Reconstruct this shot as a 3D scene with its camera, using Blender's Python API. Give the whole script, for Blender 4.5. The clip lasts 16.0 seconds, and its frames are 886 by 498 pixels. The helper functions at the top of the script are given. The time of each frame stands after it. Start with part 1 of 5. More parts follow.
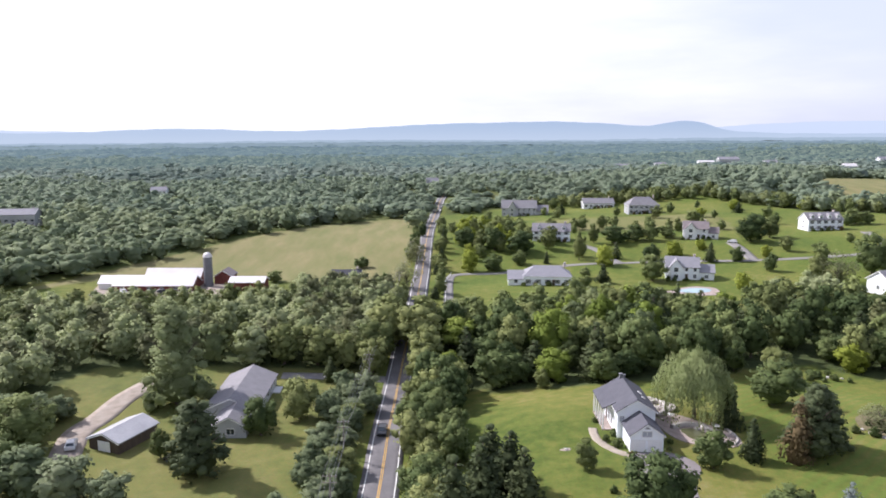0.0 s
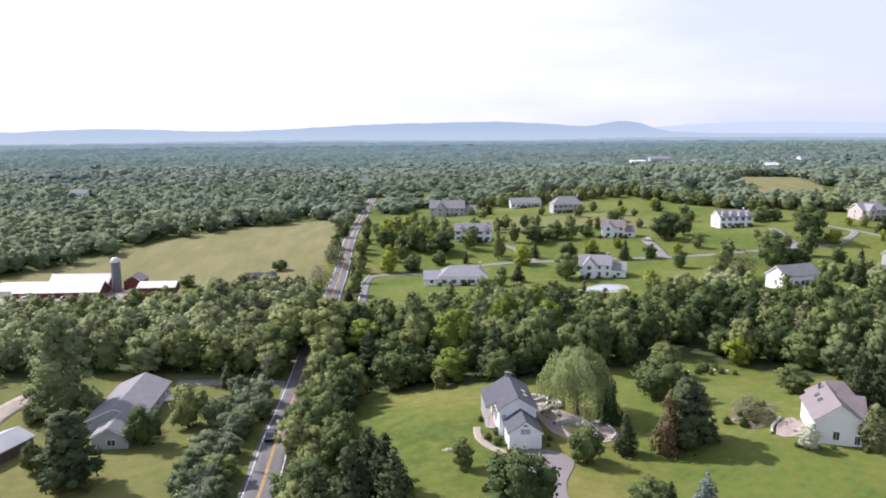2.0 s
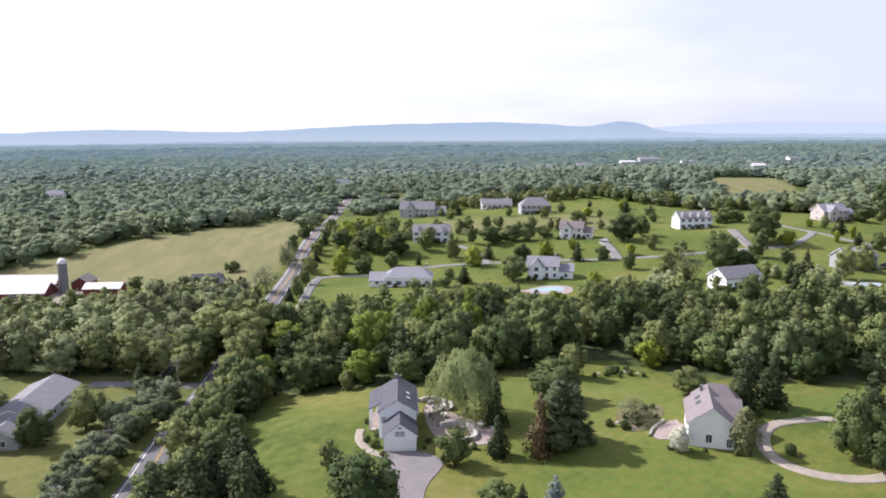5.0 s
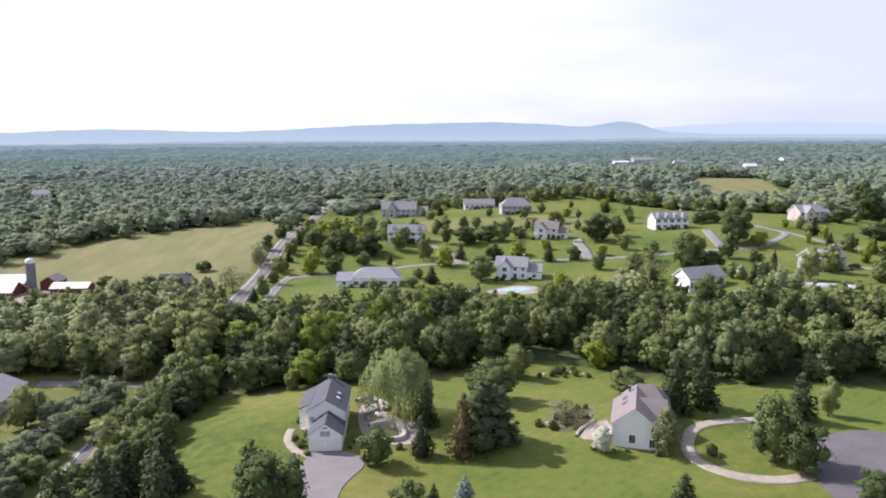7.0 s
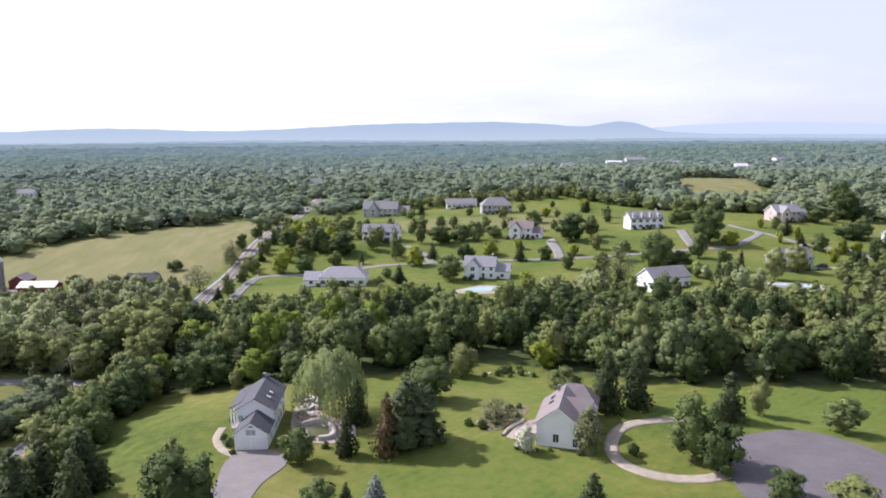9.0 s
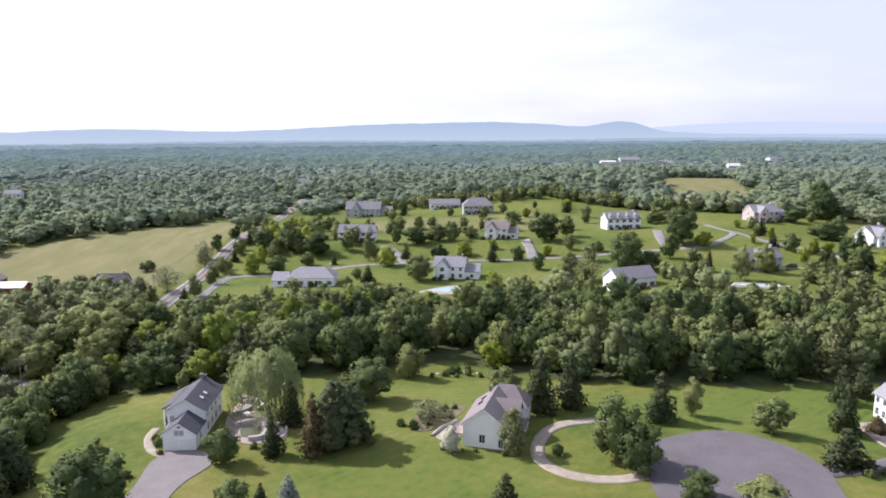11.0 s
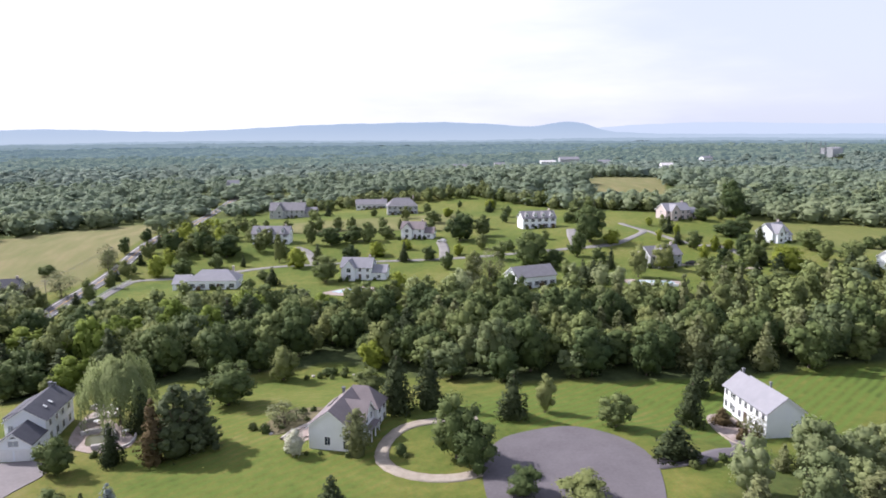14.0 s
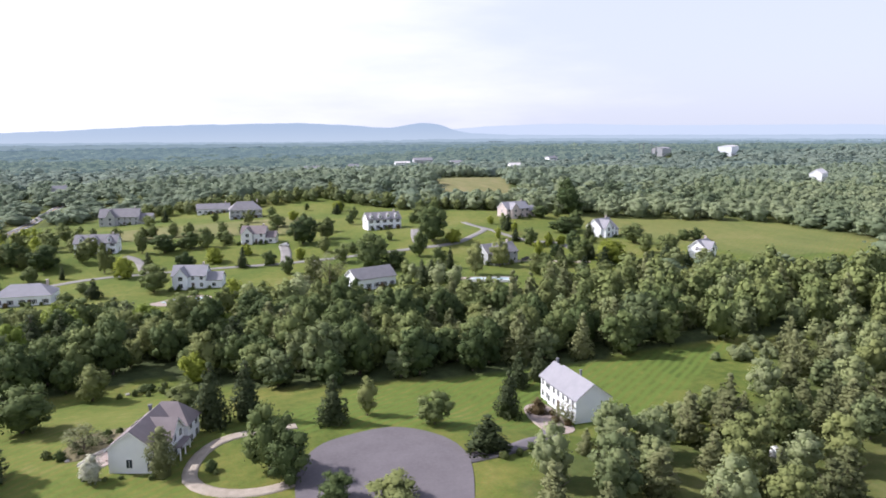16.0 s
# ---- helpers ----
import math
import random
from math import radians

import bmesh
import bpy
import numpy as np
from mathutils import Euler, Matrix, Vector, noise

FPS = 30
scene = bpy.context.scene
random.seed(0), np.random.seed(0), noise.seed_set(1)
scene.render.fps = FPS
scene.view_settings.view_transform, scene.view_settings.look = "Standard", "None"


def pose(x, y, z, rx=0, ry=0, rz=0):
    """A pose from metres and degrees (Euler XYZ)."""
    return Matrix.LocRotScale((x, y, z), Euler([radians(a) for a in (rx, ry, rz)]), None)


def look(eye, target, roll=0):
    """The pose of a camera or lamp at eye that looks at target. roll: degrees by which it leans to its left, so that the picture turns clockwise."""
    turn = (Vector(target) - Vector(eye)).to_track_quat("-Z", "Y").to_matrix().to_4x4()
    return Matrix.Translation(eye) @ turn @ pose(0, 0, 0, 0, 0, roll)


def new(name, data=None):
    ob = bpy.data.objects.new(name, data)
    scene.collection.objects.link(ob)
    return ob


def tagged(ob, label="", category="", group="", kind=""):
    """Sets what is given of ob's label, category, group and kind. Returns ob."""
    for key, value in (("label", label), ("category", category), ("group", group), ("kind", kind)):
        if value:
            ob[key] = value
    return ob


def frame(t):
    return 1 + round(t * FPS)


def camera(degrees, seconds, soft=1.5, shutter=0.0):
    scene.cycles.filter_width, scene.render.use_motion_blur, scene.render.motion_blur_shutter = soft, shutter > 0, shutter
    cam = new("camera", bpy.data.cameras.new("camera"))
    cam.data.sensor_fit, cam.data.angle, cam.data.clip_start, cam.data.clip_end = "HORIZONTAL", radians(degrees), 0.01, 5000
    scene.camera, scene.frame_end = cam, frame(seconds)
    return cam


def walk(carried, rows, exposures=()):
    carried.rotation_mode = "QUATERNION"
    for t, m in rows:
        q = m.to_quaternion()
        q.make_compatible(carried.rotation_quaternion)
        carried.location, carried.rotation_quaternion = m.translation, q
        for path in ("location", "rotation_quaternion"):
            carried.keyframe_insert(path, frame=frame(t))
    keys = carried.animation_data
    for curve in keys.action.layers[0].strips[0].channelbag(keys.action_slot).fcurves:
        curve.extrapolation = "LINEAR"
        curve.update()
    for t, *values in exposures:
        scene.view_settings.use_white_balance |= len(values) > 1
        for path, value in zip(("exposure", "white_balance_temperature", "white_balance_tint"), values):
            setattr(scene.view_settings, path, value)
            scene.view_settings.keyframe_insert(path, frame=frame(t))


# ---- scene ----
cam = camera(64.0, 16.0, 1.8)
METRES, EYE, TILT, LEAN, TURN = 105.0, 56.0, -9.2, 0.0, 0.0
ROWS = [
    (0.0, 0.0, 0.0, 0.0, 0.0, 0.0, -0.0),
    (0.5, 0.0269, -0.0001, 0.0007, -3.87, -0.02, 0.62),
    (1.0, 0.0584, -0.0005, 0.0009, -4.33, -0.01, 0.75),
    (1.5, 0.0869, -0.0015, 0.0013, -4.34, -0.01, 0.74),
    (2.0, 0.1161, -0.0029, 0.0023, -4.35, -0.02, 0.76),
    (2.5, 0.1487, -0.004, 0.0023, -4.25, -0.02, 0.78),
    (3.0, 0.203, -0.008, 0.0025, -4.25, 0.0, 0.8),
    (3.5, 0.2433, -0.012, 0.0028, -4.13, 0.01, 0.81),
    (4.0, 0.2753, -0.015, 0.0029, -4.13, 0.02, 0.8),
    (6.5, 0.4314, -0.0312, 0.0027, -4.06, 0.02, 0.65),
    (7.0, 0.466, -0.0338, 0.0023, -4.01, 0.02, 0.66),
    (7.5, 0.497, -0.0365, 0.0017, -3.97, 0.03, 0.64),
    (8.0, 0.5299, -0.0395, 0.0014, -4.02, 0.01, 0.63),
    (8.5, 0.5621, -0.0425, 0.0005, -4.01, 0.01, 0.6),
    (9.0, 0.5954, -0.0456, 0.0006, -3.94, -0.01, 0.59),
    (11.5, 0.7604, -0.0593, 0.0003, -3.71, -0.0, 0.64),
    (12.0, 0.8057, -0.0632, -0.0, -3.63, -0.02, 0.65),
    (12.5, 0.8598, -0.0679, -0.0011, -4.93, -0.03, 0.83),
    (13.0, 0.8766, -0.0693, -0.0012, -5.95, -0.04, 0.98),
    (13.5, 0.8949, -0.0703, -0.0019, -6.66, -0.04, 1.12),
    (14.0, 0.9102, -0.072, -0.0018, -7.5, -0.05, 1.26),
    (14.5, 0.9259, -0.0736, -0.0022, -8.23, -0.06, 1.37),
    (15.0, 0.9428, -0.0753, -0.0023, -9.37, -0.08, 1.55),
    (15.5, 0.9644, -0.0768, -0.0027, -12.57, -0.15, 2.1),
    (16.0, 0.9963, -0.0804, -0.0032, -18.58, -0.37, 3.06),
]
walk(cam, [(t, pose(0, 0, EYE, TILT, LEAN, TURN) @ pose(METRES * x, METRES * y, METRES * z, 90 + pitch, roll, yaw)) for t, x, y, z, yaw, pitch, roll in ROWS], [(0, 0.45, 6000, 18), (16, 0.45, 6000, 18)])

# ---- light ----
SUN_AZ, SUN_EL = radians(-60.6), radians(40)      # clockwise from +y
world = bpy.data.worlds.new("sky")
scene.world = world
world.use_nodes = True
wn, wl = world.node_tree.nodes, world.node_tree.links
wn.clear()
sky = wn.new("ShaderNodeTexSky")
sky.sky_type, sky.sun_disc = "NISHITA", False
sky.sun_elevation, sky.sun_rotation = SUN_EL, SUN_AZ
sky.air_density, sky.dust_density, sky.ozone_density = 1.0, 2.5, 1.0
tc, sep = wn.new("ShaderNodeTexCoord"), wn.new("ShaderNodeSeparateXYZ")
mp = wn.new("ShaderNodeMapping")
mp.inputs["Scale"].default_value = (1.5, 1.5, 7.0)
cl = wn.new("ShaderNodeTexNoise")
cl.inputs["Scale"].default_value, cl.inputs["Detail"].default_value, cl.inputs["Roughness"].default_value = 1.4, 6, 0.55


def sky_math(op, a, b, c=None):
    x = wn.new("ShaderNodeMath")
    x.operation = op
    for i, v in enumerate((a, b, c)):
        if v is not None:
            if isinstance(v, bpy.types.NodeSocket):
                wl.new(v, x.inputs[i])
            else:
                x.inputs[i].default_value = v
    return x.outputs[0]


def sky_range(v, a, b):
    x = wn.new("ShaderNodeMapRange")
    x.interpolation_type = "SMOOTHSTEP"
    x.inputs["From Min"].default_value, x.inputs["From Max"].default_value = a, b
    wl.new(v, x.inputs["Value"])
    return x.outputs["Result"]


def sky_mix(f, a, b):
    x = wn.new("ShaderNodeMix")
    x.data_type = "RGBA"
    for key, v in (("Factor", f), ("A", a), ("B", b)):
        if isinstance(v, bpy.types.NodeSocket):
            wl.new(v, x.inputs[key])
        else:
            x.inputs[key].default_value = v
    return x.outputs["Result"]


wl.new(tc.outputs["Generated"], mp.inputs["Vector"])
wl.new(mp.outputs["Vector"], cl.inputs["Vector"])
wl.new(tc.outputs["Generated"], sep.inputs[0])
gain = wn.new("ShaderNodeVectorMath"); gain.operation = "SCALE"; gain.inputs["Scale"].default_value = 0.115
wl.new(sky.outputs["Color"], gain.inputs[0])
# thin bright cloud, thickest toward the sun, with pale blue gaps away from it
veil = sky_range(sky_math("MULTIPLY_ADD", cl.outputs["Fac"], 1.0, sky_math("MULTIPLY_ADD", sep.outputs["X"], -0.8, 0.42)), 0.45, 0.95)
low = sky_mix(veil, sky_mix(0.8, gain.outputs[0], (0.66, 0.69, 0.765, 1)), (0.81, 0.81, 0.825, 1))
# overhead the veil thins out to blue
tone = sky_mix(sky_range(sep.outputs["Z"], 0.25, 0.62), low, sky_mix(0.25, gain.outputs[0], (1.0, 1.0, 1.0, 1)))
bg, out = wn.new("ShaderNodeBackground"), wn.new("ShaderNodeOutputWorld")
wl.new(tone, bg.inputs["Color"])
bg.inputs["Strength"].default_value = 1.0
wl.new(bg.outputs[0], out.inputs["Surface"])
sun = new("sun", bpy.data.lights.new("sun", "SUN"))
sun.data.energy, sun.data.angle, sun.data.color = 5.0, radians(0.6), (1.0, 0.94, 0.85)
sun.matrix_world = look((0, 0, 300), (-300 * math.sin(SUN_AZ), -300 * math.cos(SUN_AZ), 300 - 300 * math.tan(SUN_EL)))


# ---- materials ----
def mat_base(name, rough=0.8, spec=0.3, metal=0.0):
    m = bpy.data.materials.new(name)
    m.use_nodes = True
    n, l = m.node_tree.nodes, m.node_tree.links
    b = n["Principled BSDF"]
    b.inputs["Roughness"].default_value, b.inputs["Metallic"].default_value = rough, metal
    b.inputs["Specular IOR Level"].default_value = spec
    return m, n, l, b


def ramp(n, stops):
    r = n.new("ShaderNodeValToRGB")
    e = r.color_ramp.elements
    e[0].position, e[0].color = stops[0][0], (*stops[0][1], 1)
    e[1].position, e[1].color = stops[-1][0], (*stops[-1][1], 1)
    for p, c in stops[1:-1]:
        e.new(p).color = (*c, 1)
    return r


def noise_tex(n, l, scale, detail=4, rough=0.55, stretch=(1, 1, 1), space="Object"):
    t, m_, x = n.new("ShaderNodeTexCoord"), n.new("ShaderNodeMapping"), n.new("ShaderNodeTexNoise")
    m_.inputs["Scale"].default_value = stretch
    x.inputs["Scale"].default_value, x.inputs["Detail"].default_value, x.inputs["Roughness"].default_value = scale, detail, rough
    l.new(t.outputs[space], m_.inputs["Vector"])
    l.new(m_.outputs["Vector"], x.inputs["Vector"])
    return x


def mixcol(n, l, fac, a, b, mode="MIX"):
    x = n.new("ShaderNodeMix")
    x.data_type, x.blend_type = "RGBA", mode
    for key, v in (("Factor", fac), ("A", a), ("B", b)):
        if isinstance(v, bpy.types.NodeSocket):
            l.new(v, x.inputs[key])
        else:
            x.inputs[key].default_value = v if key == "Factor" else (*v, 1)
    return x.outputs["Result"]


def bump(n, l, b, height, strength, distance):
    x = n.new("ShaderNodeBump")
    x.inputs["Strength"].default_value, x.inputs["Distance"].default_value = strength, distance
    l.new(height, x.inputs["Height"])
    l.new(x.outputs["Normal"], b.inputs["Normal"])


def plain(name, dark, light, scale=0.6, rough=0.8, spec=0.3, relief=0.0, metal=0.0, stretch=(1, 1, 1)):
    """A surface with a broad and a fine variation between two colours."""
    m, n, l, b = mat_base(name, rough, spec, metal)
    big, fine = noise_tex(n, l, scale, 3, 0.5, stretch), noise_tex(n, l, scale * 9, 4, 0.6, stretch)
    s = n.new("ShaderNodeMath"); s.operation = "MULTIPLY_ADD"; s.inputs[1].default_value = 0.55
    h = n.new("ShaderNodeMath"); h.operation = "MULTIPLY"; h.inputs[1].default_value = 0.45
    l.new(fine.outputs["Fac"], h.inputs[0])
    l.new(big.outputs["Fac"], s.inputs[0]); l.new(h.outputs[0], s.inputs[2])
    r = ramp(n, [(0.32, dark), (0.68, light)])
    l.new(s.outputs[0], r.inputs["Fac"])
    l.new(r.outputs["Color"], b.inputs["Base Color"])
    if relief:
        bump(n, l, b, fine.outputs["Fac"], 0.5, relief)
    return m


def leaves(name, dark, mid, light, glow=0.25, tone=0.05, spread_=0.3, haze_amount=0.0, haze=(0.3, 0.4, 0.5)):
    """Foliage: colours drift from leaf to leaf, from tree to tree and over the wood; the last two arguments paint haze
    in as emission, for the far backdrop alone.
    """
    m, n, l, b = mat_base(name, 0.7, 0.08)
    geo, info = n.new("ShaderNodeNewGeometry"), n.new("ShaderNodeObjectInfo")
    wide = noise_tex(n, l, tone, 3, 0.6)
    span = n.new("ShaderNodeMapRange")
    span.inputs["From Min"].default_value, span.inputs["From Max"].default_value = 0.36, 0.64
    l.new(wide.outputs["Fac"], span.inputs["Value"])
    a = n.new("ShaderNodeMath"); a.operation = "MULTIPLY_ADD"; a.inputs[1].default_value = 0.24
    c = n.new("ShaderNodeMath"); c.operation = "MULTIPLY_ADD"; c.inputs[1].default_value = 0.5
    d = n.new("ShaderNodeMath"); d.operation = "MULTIPLY"; d.inputs[1].default_value = spread_
    l.new(span.outputs["Result"], d.inputs[0])
    l.new(info.outputs["Random"], c.inputs[0]); l.new(d.outputs[0], c.inputs[2])
    l.new(geo.outputs["Random Per Island"], a.inputs[0]); l.new(c.outputs[0], a.inputs[2])
    r = ramp(n, [(0.15, dark), (0.5, mid), (0.9, light)])
    l.new(a.outputs[0], r.inputs["Fac"])
    l.new(r.outputs["Color"], b.inputs["Base Color"])
    t = n.new("ShaderNodeBsdfTranslucent")
    l.new(r.outputs["Color"], t.inputs["Color"])
    x = n.new("ShaderNodeMixShader"); x.inputs[0].default_value = glow
    l.new(b.outputs[0], x.inputs[1]); l.new(t.outputs[0], x.inputs[2])
    if haze_amount:
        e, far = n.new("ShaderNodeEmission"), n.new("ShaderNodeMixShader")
        e.inputs["Color"].default_value, far.inputs[0].default_value = (*haze, 1), haze_amount
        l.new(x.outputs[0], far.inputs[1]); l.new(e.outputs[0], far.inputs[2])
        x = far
    l.new(x.outputs[0], n["Material Output"].inputs["Surface"])
    return m


M_BROAD = leaves("broadleaf", (0.042, 0.066, 0.027), (0.102, 0.136, 0.05), (0.208, 0.242, 0.09), 0.2)
M_FRESH = leaves("fresh_green_leaf", (0.13, 0.18, 0.035), (0.21, 0.27, 0.055), (0.29, 0.345, 0.08), 0.4)
M_LOCUST = leaves("silvery_leaf", (0.11, 0.145, 0.075), (0.19, 0.23, 0.125), (0.29, 0.325, 0.195), 0.35)
M_DARKPINE = leaves("dark_pine_needles", (0.05, 0.068, 0.035), (0.088, 0.11, 0.055), (0.13, 0.155, 0.08), 0.25)
M_LIGHT = leaves("light_leaf", (0.096, 0.124, 0.046), (0.184, 0.21, 0.078), (0.285, 0.308, 0.12), 0.27)
M_GOLD = leaves("golden_leaf", (0.17, 0.205, 0.032), (0.28, 0.325, 0.055), (0.37, 0.4, 0.085), 0.4)
M_FIR = leaves("fir_needles", (0.04, 0.055, 0.026), (0.074, 0.094, 0.043), (0.115, 0.135, 0.062), 0.25)
M_PINE = leaves("pine_needles", (0.105, 0.122, 0.056), (0.175, 0.192, 0.088), (0.245, 0.26, 0.125), 0.33)
M_RUSSET = leaves("russet_needles", (0.08, 0.06, 0.028), (0.125, 0.095, 0.05), (0.18, 0.135, 0.07), 0.25)
M_SPRUCE = leaves("blue_spruce_needles", (0.1, 0.13, 0.12), (0.17, 0.2, 0.19), (0.24, 0.28, 0.27), 0.25)
M_WILLOW = leaves("willow_leaf", (0.19, 0.235, 0.1), (0.26, 0.31, 0.135), (0.33, 0.38, 0.175), 0.45)
M_BLOSSOM = leaves("white_blossom", (0.1, 0.13, 0.06), (0.42, 0.43, 0.32), (0.8, 0.79, 0.68), 0.25)
M_THIN = leaves("grey_leaf", (0.15, 0.165, 0.085), (0.215, 0.23, 0.12), (0.27, 0.285, 0.155), 0.45)
# Olive leaf lightened and blued to paint in glare from the sun's side.
M_WEST = leaves("glare_paled_olive_leaf", (0.185, 0.225, 0.105), (0.285, 0.33, 0.165), (0.37, 0.41, 0.225), 0.5, 0.055, 0.5)
M_BARK = plain("bark", (0.07, 0.055, 0.045), (0.16, 0.135, 0.11), 2.0, 0.95, 0.1, 0.05, stretch=(1, 1, 0.2))
M_ASPHALT = plain("worn_asphalt", (0.12, 0.115, 0.12), (0.18, 0.172, 0.177), 0.25, 0.9, 0.25, 0.01)
M_DRIVE = plain("driveway_asphalt", (0.105, 0.095, 0.104), (0.145, 0.132, 0.144), 0.2, 0.9, 0.25, 0.01)
M_FORECOURT = plain("worn_rosy_asphalt", (0.165, 0.15, 0.155), (0.225, 0.205, 0.208), 0.2, 0.9, 0.25, 0.01)
M_LANE = plain("pale_worn_asphalt", (0.17, 0.162, 0.158), (0.25, 0.24, 0.232), 0.25, 0.9, 0.25, 0.01)
M_GRAVEL = plain("pale_gravel", (0.25, 0.215, 0.175), (0.39, 0.345, 0.29), 0.8, 0.95, 0.1, 0.03)
M_DIRT = plain("bare_earth", (0.24, 0.2, 0.165), (0.38, 0.335, 0.295), 0.5, 0.95, 0.1, 0.04)
M_PATIO = plain("patio_flags", (0.24, 0.19, 0.17), (0.4, 0.34, 0.31), 0.9, 0.85, 0.2, 0.02)
M_WHITELINE = plain("white_road_paint", (0.5, 0.5, 0.48), (0.72, 0.72, 0.7), 1.5, 0.7)
M_YELLOW = plain("yellow_road_paint", (0.5, 0.3, 0.07), (0.68, 0.42, 0.1), 1.5, 0.7)
M_WHITE = plain("white_paint", (0.68, 0.68, 0.68), (0.8, 0.8, 0.79), 0.5, 0.6)
M_METALROOF = plain("white_sheet_roof", (0.58, 0.55, 0.56), (0.74, 0.71, 0.71), 0.3, 0.45, 0.4, 0.02)
M_SHEETGREY = plain("grey_sheet_roof", (0.3, 0.3, 0.325), (0.42, 0.42, 0.445), 0.3, 0.5, 0.4, 0.02)
M_TRIM = plain("white_trim", (0.72, 0.72, 0.72), (0.82, 0.82, 0.82), 1.0, 0.5)
M_BRICK = plain("rosy_brick", (0.44, 0.375, 0.365), (0.57, 0.5, 0.49), 1.2, 0.9, 0.2, 0.02)
M_RED = plain("red_barn_boards", (0.12, 0.035, 0.03), (0.2, 0.07, 0.055), 0.8, 0.85, stretch=(1, 1, 0.15))
M_DARKWOOD = plain("dark_boards", (0.06, 0.045, 0.035), (0.12, 0.09, 0.07), 0.8, 0.9, stretch=(1, 1, 0.15))
M_STEEL = plain("silo_concrete", (0.12, 0.125, 0.14), (0.2, 0.205, 0.22), 0.5, 0.7)
M_POLE = plain("weathered_pole", (0.16, 0.14, 0.12), (0.28, 0.25, 0.22), 1.5, 0.9, stretch=(1, 1, 0.1))
M_WIRE = plain("cable", (0.14, 0.14, 0.145), (0.22, 0.22, 0.225), 1.0, 0.6)
M_RUBBER = plain("tyre_rubber", (0.015, 0.015, 0.015), (0.03, 0.03, 0.03), 3.0, 0.9)
M_CARDARK = plain("dark_car_paint", (0.015, 0.016, 0.02), (0.025, 0.027, 0.032), 0.5, 0.25, 0.6)
M_CARWHITE = plain("white_car_paint", (0.6, 0.6, 0.6), (0.7, 0.7, 0.7), 0.5, 0.25, 0.6)


def roofing(name, dark, light):
    m, n, l, b = mat_base(name, 0.85, 0.25)
    big, fine = noise_tex(n, l, 0.5, 3), noise_tex(n, l, 7.0, 3, 0.7, (1, 1, 3))
    r = ramp(n, [(0.3, dark), (0.7, light)])
    x = mixcol(n, l, 0.5, big.outputs["Color"], fine.outputs["Color"])
    l.new(x, r.inputs["Fac"])
    l.new(r.outputs["Color"], b.inputs["Base Color"])
    bump(n, l, b, fine.outputs["Fac"], 0.4, 0.03)
    return m


def siding(name, dark, light):
    """Painted boards in level courses."""
    m, n, l, b = mat_base(name, 0.55, 0.3)
    big = noise_tex(n, l, 0.4, 4)
    r = ramp(n, [(0.3, dark), (0.7, light)])
    l.new(big.outputs["Fac"], r.inputs["Fac"])
    l.new(r.outputs["Color"], b.inputs["Base Color"])
    t, w = n.new("ShaderNodeTexCoord"), n.new("ShaderNodeTexWave")
    w.wave_type, w.bands_direction, w.wave_profile = "BANDS", "Z", "SAW"
    w.inputs["Scale"].default_value = 1.6
    l.new(t.outputs["Object"], w.inputs["Vector"])
    bump(n, l, b, w.outputs["Fac"], 0.35, 0.03)
    return m


M_ROOFGREY = roofing("grey_shingles", (0.17, 0.165, 0.18), (0.27, 0.26, 0.28))
M_ROOFDARK = roofing("charcoal_shingles", (0.06, 0.06, 0.075), (0.115, 0.115, 0.135))
M_ROOFBROWN = roofing("brown_grey_shingles", (0.165, 0.14, 0.145), (0.255, 0.222, 0.226))
M_ROOFPALE = roofing("pale_grey_shingles", (0.21, 0.21, 0.235), (0.3, 0.295, 0.325))
M_SIDING = siding("white_siding", (0.78, 0.81, 0.86), (0.84, 0.865, 0.9))
M_CREAM = siding("pale_siding", (0.69, 0.7, 0.72), (0.77, 0.78, 0.8))
M_GREYSIDE = siding("grey_siding", (0.34, 0.35, 0.37), (0.44, 0.45, 0.47))

M_GLASS, gn, gl, gb = mat_base("window_glass", 0.08, 0.6)
gb.inputs["Base Color"].default_value = (0.035, 0.045, 0.06, 1)
M_WATER, gn, gl, gb = mat_base("pool_water", 0.05, 0.5)
gb.inputs["Base Color"].default_value = (0.42, 0.56, 0.61, 1)

M_BLIND = plain("pale_blind_glass", (0.3, 0.32, 0.36), (0.4, 0.42, 0.46), 1.0, 0.2, 0.5)

# ground: lawn, hay field and wood floor, told apart by the plan's masks
M_GROUND, n, l, b = mat_base("ground_cover", 0.95, 0.12)
patch, tuft, fine = noise_tex(n, l, 0.03, 4), noise_tex(n, l, 0.35, 5, 0.65), noise_tex(n, l, 2.6, 3, 0.7)
lawn = ramp(n, [(0.39, (0.06, 0.09, 0.019)), (0.475, (0.1, 0.124, 0.027)), (0.55, (0.146, 0.149, 0.038)), (0.64, (0.2, 0.178, 0.07))])
l.new(mixcol(n, l, 0.45, patch.outputs["Color"], tuft.outputs["Color"]), lawn.inputs["Fac"])
hay = ramp(n, [(0.33, (0.142, 0.15, 0.06)), (0.5, (0.172, 0.166, 0.074)), (0.68, (0.215, 0.19, 0.095))])
streak = noise_tex(n, l, 0.12, 5, 0.6, (1.0, 0.25, 1))
l.new(streak.outputs["Fac"], hay.inputs["Fac"])
floor_ = ramp(n, [(0.3, (0.035, 0.048, 0.018)), (0.7, (0.08, 0.1, 0.04))])
l.new(tuft.outputs["Fac"], floor_.inputs["Fac"])
